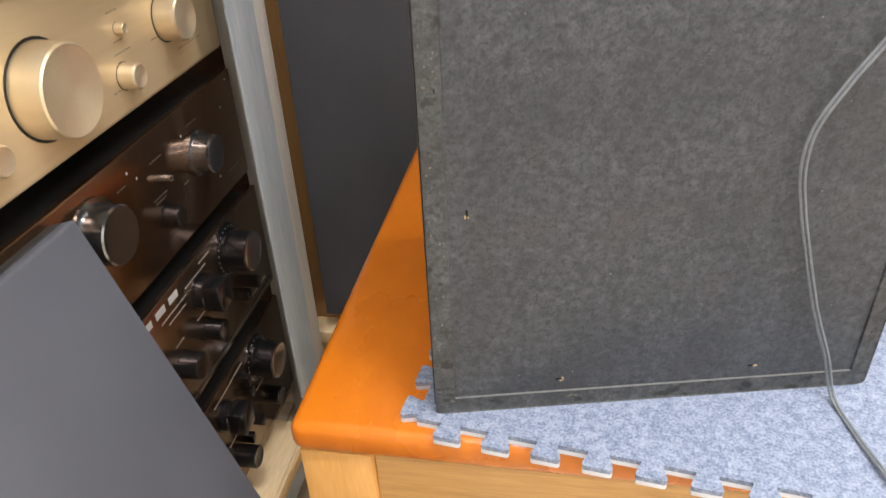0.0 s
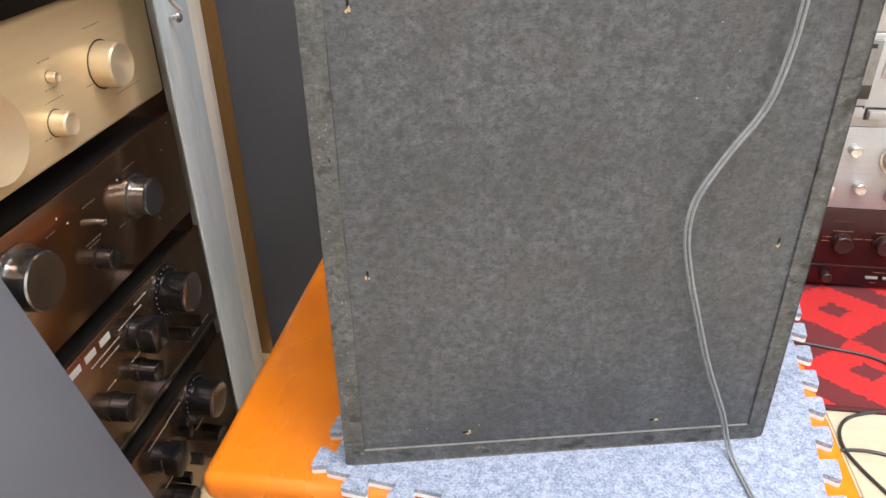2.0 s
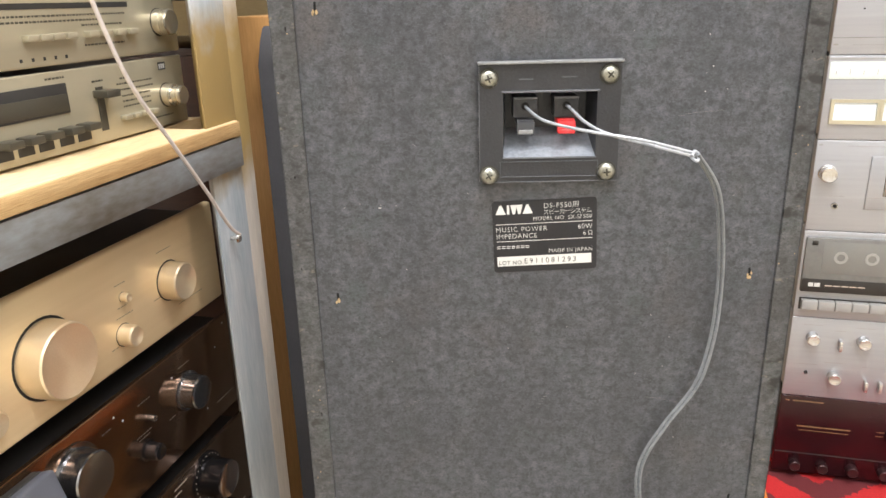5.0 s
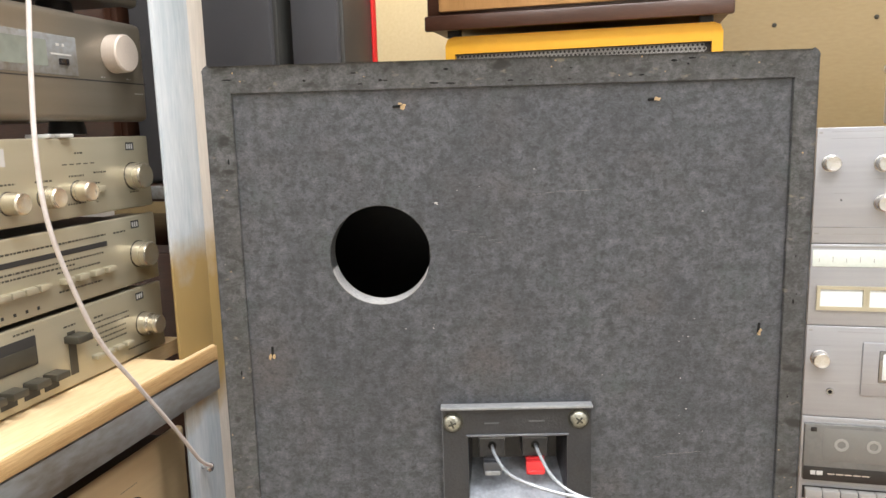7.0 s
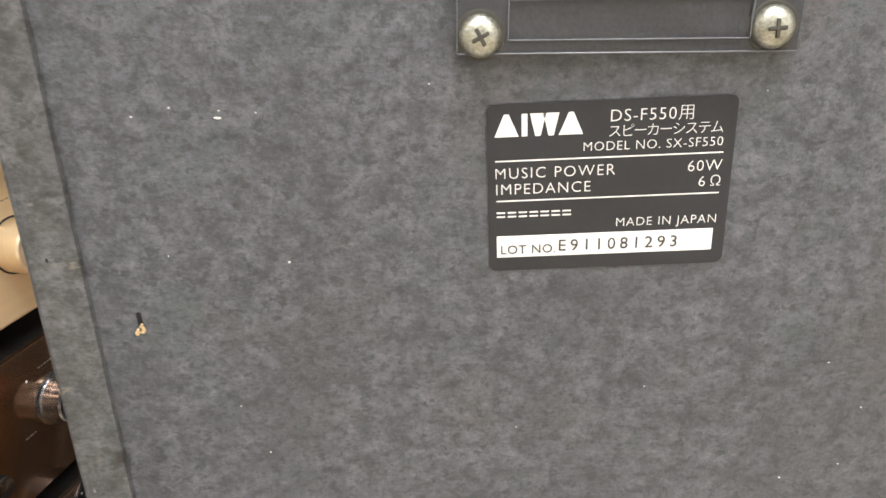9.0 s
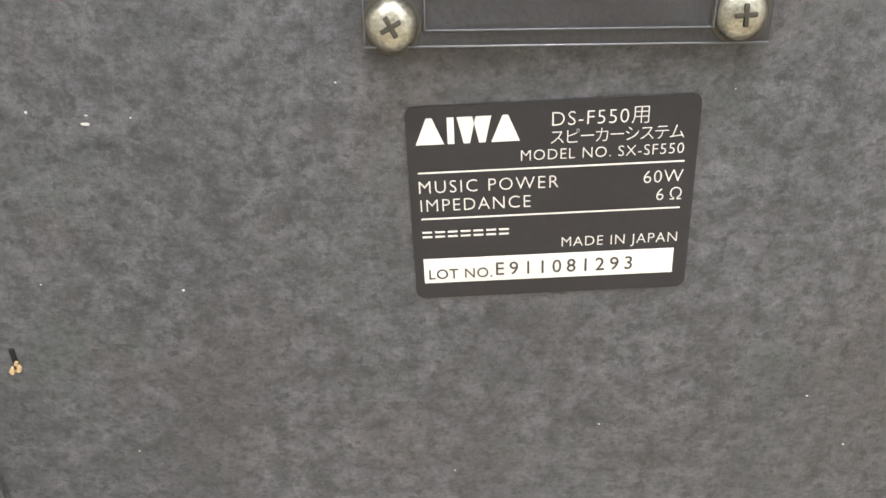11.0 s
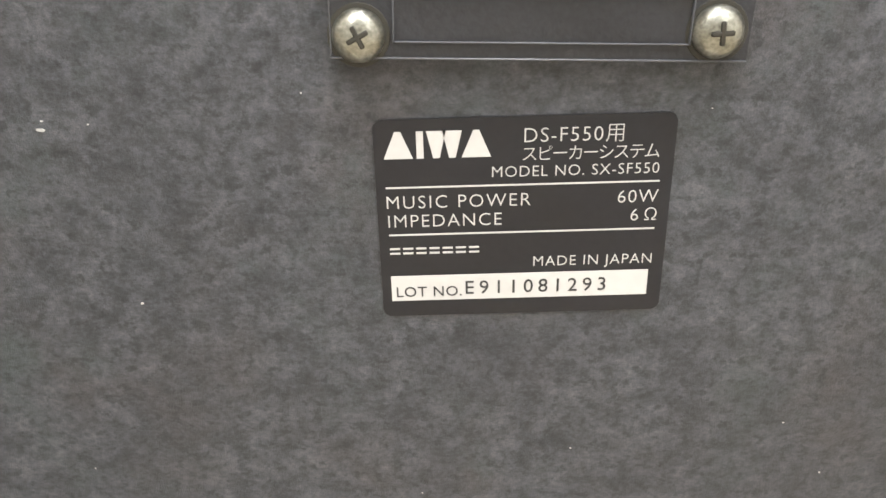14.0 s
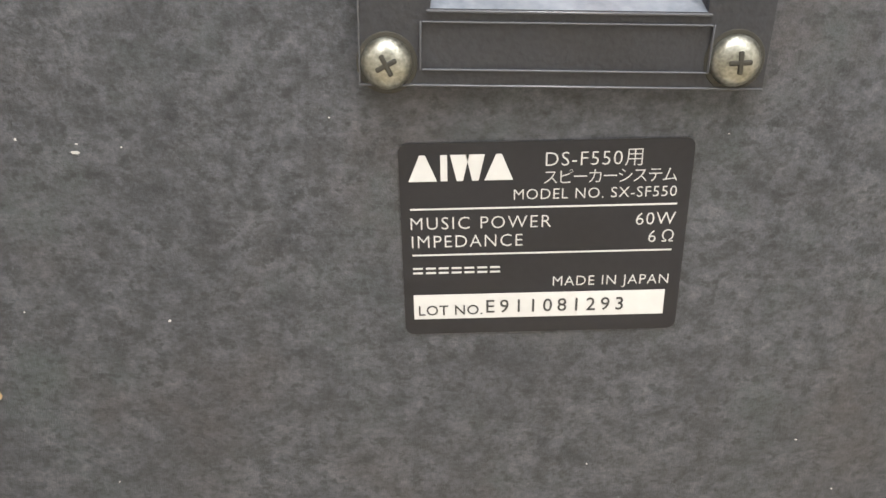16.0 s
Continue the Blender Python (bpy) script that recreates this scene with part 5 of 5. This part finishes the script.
def silver_meter_amp():
    t = component("power_amplifier", at_back(0.031), 0.430, 0.148, 0.30, "silver", "silver_case", "silver amplifier with a framed level meter", "amplifier", 0.006, 0.0012, 0.002)
    knob(t, 0.0205, 0.096, 0.0125, 0.018, "silver_knob", "", 0.001)
    j = part("jack", bmesh_tube(0.038, 0.0425, 0.0052, 0.003, -0.003, 0.001, 20), M["chrome_knob"], t)
    part("jack_hole", lathe(bmesh.new(), [(0.003, 0), (0.003, 0.0006), (0, 0.0006)], (0.038, 0, 0.0425), 16), M["void"], j)
    m = part("meter_panel", cube(0.081, 0.39, -0.003, 0.0004, 0.039, 0.124, 0.001), M["silver"], t, "raised silver meter surround")
    part("bezel", cube(0.104, 0.36, -0.0045, -0.0028, 0.061, 0.112, 0.0012), M["chrome_knob"], m)
    part("meter_glass", cube(0.109, 0.355, -0.0052, -0.004, 0.066, 0.107, 0.0006), M["pane"], m, "pale meter glass")
    for x in (0.145, 0.27):
        part("needle", cube(x, x + 0.001, -0.0056, -0.005, 0.068, 0.098), M["black_ink"], m)
    bars("groove", [(0.081, 0.39, 0.0575, 0.0582)], -0.003, 0.0001, M["grey_plastic"], m)
    bars("corner_mark", [(0.003, 0.009, 0.1395, 0.1425)], 0, 0.0001, M["grey_plastic"], t)
    legend(t, [(0.012, 0.116, 0.024), (0.028, 0.058, 0.022), (0.045, 0.139, 0.12)], "grey_plastic", 0.0011, 16)


def silver_tuner():
    t = component("tuner", at_back(0.180), 0.430, 0.128, 0.30, "silver", "silver_case", "silver tuner with a pale green dial strip", "tuner", 0.006, 0.0012, 0.002)
    part("dial", cube(0.003, 0.427, -0.0012, 0.0004, 0.093, 0.119, 0.0006), M["dial"], t, "pale green tuning dial")
    bars("dial_mark", [(0.012 + i * 0.019, 0.0130 + i * 0.019, 0.100, 0.106 + 0.003 * (i % 2)) for i in range(21)], -0.0012, 0.0001, M["grey_plastic"], t)
    for x in (0.014, 0.083):
        f = part("meter_frame", sheet_with_holes(rect(x - 0.003, x + 0.067, 0.025, 0.063), [rect(x + 0.002, x + 0.062, 0.031, 0.058)], -0.004, 0.001), M["itt"], t)
        part("meter_pane", cube(x + 0.002, x + 0.062, -0.0015, 0.0002, 0.031, 0.058), M["pane"], f)
    knob(t, 0.36, 0.045, 0.022, 0.02, "silver_knob")
    bars("seam", [(0.001, 0.429, 0.122, 0.1245)], 0, 0.0005, M["grey_plastic"], t)


def silver_top_amp():
    t = component("amplifier", at_back(0.309), 0.430, 0.175, 0.32, "silver", "silver_case", "silver amplifier on top of the stack", "amplifier", 0.006, 0.0012, 0.002)
    for x, z in ((0.021, 0.122), (0.092, 0.121), (0.095, 0.062), (0.16, 0.121), (0.16, 0.062)):
        knob(t, x, z, 0.0118, 0.018, "silver_knob", "", 0.001)
    knob(t, 0.30, 0.10, 0.028, 0.024, "silver_knob")
    bars("seam", [(0.001, 0.429, 0.0245, 0.0258)], 0, 0.0005, M["beam"], t)
    bars("dot", [(0.0370, 0.0395, 0.0650, 0.0675)], 0, 0.0004, M["black_ink"], t)
    bars("corner_mark", [(0.003, 0.008, 0.166, 0.169), (0.003, 0.010, 0.014, 0.0165)], 0, 0.0001, M["grey_plastic"], t)
    legend(t, [(0.02, 0.168, 0.2), (0.02, 0.158, 0.15), (0.028, 0.076, 0.024), (0.03, 0.014, 0.14), (0.085, 0.098, 0.02)], "grey_plastic", 0.0011, 17)


wine_amp()
silver_receiver()
silver_cassette()
silver_meter_amp()
silver_tuner()
silver_top_amp()


# ---- things behind ----
def wood_speaker():
    """Tan veneered loudspeaker with a proud black grille, on a low stand."""
    a0, a1, b0, b1, z0, z1 = -0.272, 0.02, 0.43, 0.70, -0.285, 0.392
    t = thing("floor_speaker", ROOM @ pose(0, 0, z0), "tan veneered loudspeaker with a proud black cloth grille", "loudspeaker")
    part("cabinet", cube(a0, a1, b0, b1, 0, z1 - z0, 0.0018), M["oak"], t)
    bm = bmesh.new()
    sec = [(b0, 0.024), (b0 - 0.022, 0.024), (b0 - 0.022, z1 - z0 - 0.050), (b0 - 0.012, z1 - z0 - 0.024), (b0 - 0.004, z1 - z0 - 0.012), (b0, z1 - z0 - 0.010)]
    ends = [[bm.verts.new((a, b, z)) for b, z in sec] for a in (a0 + 0.047, a1 - 0.047)]
    for i in range(len(sec)):
        j = (i + 1) % len(sec)
        bm.faces.new((ends[0][i], ends[0][j], ends[1][j], ends[1][i]))
    bm.faces.new(ends[0])
    bm.faces.new(ends[1])
    g = part("grille", bm, M["grille_cloth"], t, "black cloth grille with a sloped top")
    bars("script_badge", [(a0 + 0.083 + i * 0.0085, a0 + 0.0905 + i * 0.0085, z1 - z0 - 0.069 + (i % 2) * 0.001, z1 - z0 - 0.064) for i in range(5)], b0 - 0.022, 0.0012, M["oak"], g, "copper-coloured maker's badge")
    s = thing("speaker_stand", ROOM @ pose(0, 0, FLOOR), "pale wooden stand under the tan loudspeaker", "stand")
    part("top_board", cube(a0 - 0.005, a1 + 0.005, b0 - 0.03, b1, 0.14, 0.160, 0.003), M["ply"], s)
    for a in (a0, a1 - 0.02):
        part("side_board", cube(a, a + 0.02, b0, b1 - 0.01, 0, 0.14, 0.002), M["ply"], s)


wood_speaker()

shelf = thing("wall_shelf", ROOM @ pose(0, 0, FLOOR), "dark brown open shelf unit behind the rack", "shelf unit")
f = -FLOOR
part("board", cube(-1.10, -0.02, 0.575, 1.02, f + 0.413, f + 0.434, 0.002), M["dark_wood"], shelf)
part("front_rail", cube(-1.10, -0.02, 0.553, 0.5748, f + 0.418, f + 0.4345, 0.002), M["beam"], shelf, "grey front rail")
for a in (-1.10, -0.045):
    part("upright", cube(a, a + 0.024, 0.99, 1.02, 0, f + 0.4125, 0.002), M["dark_wood"], shelf)
    part("upright", cube(a, a + 0.024, 0.72, 0.75, 0, f + 0.4125, 0.002), M["dark_wood"], shelf)


def dark_speaker(a0, a1, b0, z0, h, depth=0.30, trim=False):
    t = thing("bookshelf_speaker", ROOM @ pose(a0, b0, z0), "black bookshelf loudspeaker standing on the shelf", "loudspeaker", "black speakers on the shelf")
    w = a1 - a0
    part("cabinet", cube(0, w, 0.012, depth, 0, h, 0.003), M["black_box"], t)
    part("grille", cube(0.004, w - 0.004, 0, 0.0118, 0.004, h - 0.004, 0.004), M["grille_cloth"], t)
    if trim:
        part("red_edge", cube(w + 0.0002, w + 0.004, depth - 0.012, depth + 0.002, 0, h, 0.001), M["red_trim"], t, "narrow red strip along the edge")
    return t


dark_speaker(-0.475, -0.262, 0.60, 0.4345, 0.46)
dark_speaker(-0.252, -0.180, 0.62, 0.4345, 0.46, 0.13, True)
cab = thing("cabinet", ROOM @ pose(-0.80, 0.60, 0.4345), "dark walnut cabinet on the shelf behind the rack", "cabinet")
part("body", cube(0, 0.31, 0.004, 0.38, 0, 0.52, 0.003), M["dark_wood"], cab)
part("door", cube(0.008, 0.302, -0.012, 0.0038, 0.010, 0.51, 0.003), M["dark_wood"], cab)
box_ = thing("storage_box", ROOM @ pose(-0.80, 0.60, -0.20), "dark brown cabinet under the shelf", "cabinet")
part("body", cube(0, 0.45, 0.004, 0.38, -0.245, 0.55, 0.003), M["dark_wood"], box_)
part("door", cube(0.008, 0.442, -0.012, 0.0038, -0.235, 0.54, 0.003), M["dark_wood"], box_)


def yellow_amp():
    t = thing("table", ROOM @ pose(0, 0, FLOOR), "plain plywood table against the back wall", "table")
    f_ = -FLOOR
    part("tabletop", cube(-0.2, 0.40, 0.90, 1.36, f_ + 0.42, f_ + 0.45, 0.003), M["ply"], t)
    for a in (-0.19, 0.35):
        for b in (0.92, 1.31):
            part("leg", cube(a, a + 0.04, b, b + 0.04, 0, f_ + 0.4195, 0.002), M["ply"], t)
    y = thing("radio", ROOM @ pose(-0.122, 0.945, 0.45), "yellow leatherette radio with a perforated metal front", "radio")
    w, h = 0.436, 0.198
    bm = sheet_with_holes([(0.014, 0), (w - 0.014, 0), (w - 0.004, 0.004), (w, 0.014), (w, h - 0.014), (w - 0.004, h - 0.004), (w - 0.014, h), (0.014, h), (0.004, h - 0.004), (0, h - 0.014), (0, 0.014), (0.004, 0.004)], [rect(0.016, w - 0.016, 0.016, h - 0.028)], 0.0, 0.03)
    part("shell", bm, M["yellow"], y)
    part("back_shell", cube(0.001, w - 0.001, 0.0301, 0.22, 0.001, h - 0.001, 0.012, 3), M["yellow"], y)
    part("grille_back", cube(0.016, w - 0.016, 0.014, 0.03, 0.016, h - 0.028), M["black_metal"], y)
    bm = bmesh.new()
    pitch = 0.0068
    nx = int((w - 0.036) / pitch)
    for r_ in range(9):
        for c_ in range(nx):
            cx = 0.019 + pitch * (c_ + 0.5 * (r_ % 2))
            cz = h - 0.032 - r_ * pitch * 0.87
            lp = [bm.verts.new((cx + q * 0.5 * pitch * math.cos(radians(60 * i + 30)), 0.010, cz + q * 0.5 * pitch * math.sin(radians(60 * i + 30)))) for q in (1.1, 0.68) for i in range(6)]
            for i in range(6):
                j = (i + 1) % 6
                bm.faces.new((lp[i], lp[j], lp[6 + j], lp[6 + i]))
    part("perforated_grille", bm, M["mesh_metal"], y, "grey perforated metal grille")
    part("lower_grille", cube(0.016, w - 0.016, 0.010, 0.0135, 0.016, h - 0.095), M["mesh_metal"], y)
    part("grille_trim", cube(0.016, w - 0.016, 0.004, 0.012, h - 0.0295, h - 0.0278), M["black_metal"], y)
    c = thing("wooden_case", ROOM @ pose(-0.150, 0.925, 0.6565), "dark brown wooden radio case stacked on the yellow radio", "radio case")
    part("body", cube(0, 0.475, 0.012, 0.26, 0.004, 0.22, 0.004), M["dark_wood"], c)
    part("plinth", cube(-0.002, 0.477, 0, 0.0118, 0.0, 0.024, 0.003), M["dark_wood"], c)
    part("fascia", cube(0.022, 0.453, 0.004, 0.0118, 0.030, 0.20, 0.002), M["oak"], c)
    for x in (0.03, 0.43):
        part("foot", cube(x, x + 0.02, 0.03, 0.05, -0.008, 0.004), M["black_metal"], c)


yellow_amp()

small = thing("red_case", ROOM @ pose(-0.200, 0.60, 0.392), "small red plastic case on top of the tan loudspeaker", "case")
part("body", cube(0, 0.06, 0, 0.05, 0, 0.012, 0.002), M["red_trim"], small)

pale = thing("plastic_box", ROOM @ pose(0.60, 0.985, 0.486), "pale grey plastic box on top of the silver stack", "box")
part("body", cube(0, 0.2, 0, 0.16, 0, 0.085, 0.006, 3), M["pane"], pale)
part("lid", cube(-0.003, 0.203, -0.003, 0.163, 0.0852, 0.1, 0.005, 3), M["pane"], pale)

# ---- floor boards ----
COLS, ROWS_ = 31, 8
bw, bl = (A1 - A0) / COLS, (B1 - B0) / ROWS_


def board_data(length):
    bm = cube(-bw / 2 + 0.0004, bw / 2 - 0.0004, 0.0004, length - 0.0004, -0.0139, 0.0, 0.0012, 1)
    bmesh.ops.recalc_face_normals(bm, faces=bm.faces[:])
    me = bpy.data.meshes.new("floor_board")
    bm.to_mesh(me)
    bm.free()
    me.materials.append(M["floor_board"])
    return me


whole, half = board_data(bl), board_data(bl / 2)
for i in range(COLS):
    pieces = [(whole, bl)] * ROWS_ if i % 2 else [(half, bl / 2)] + [(whole, bl)] * (ROWS_ - 1) + [(half, bl / 2)]
    y = B0
    for me, ln in pieces:
        ob = new("floor_board", me)
        ob.parent = floor
        ob.location = (A0 + bw * (i + 0.5), y, FLOOR)
        y += ln
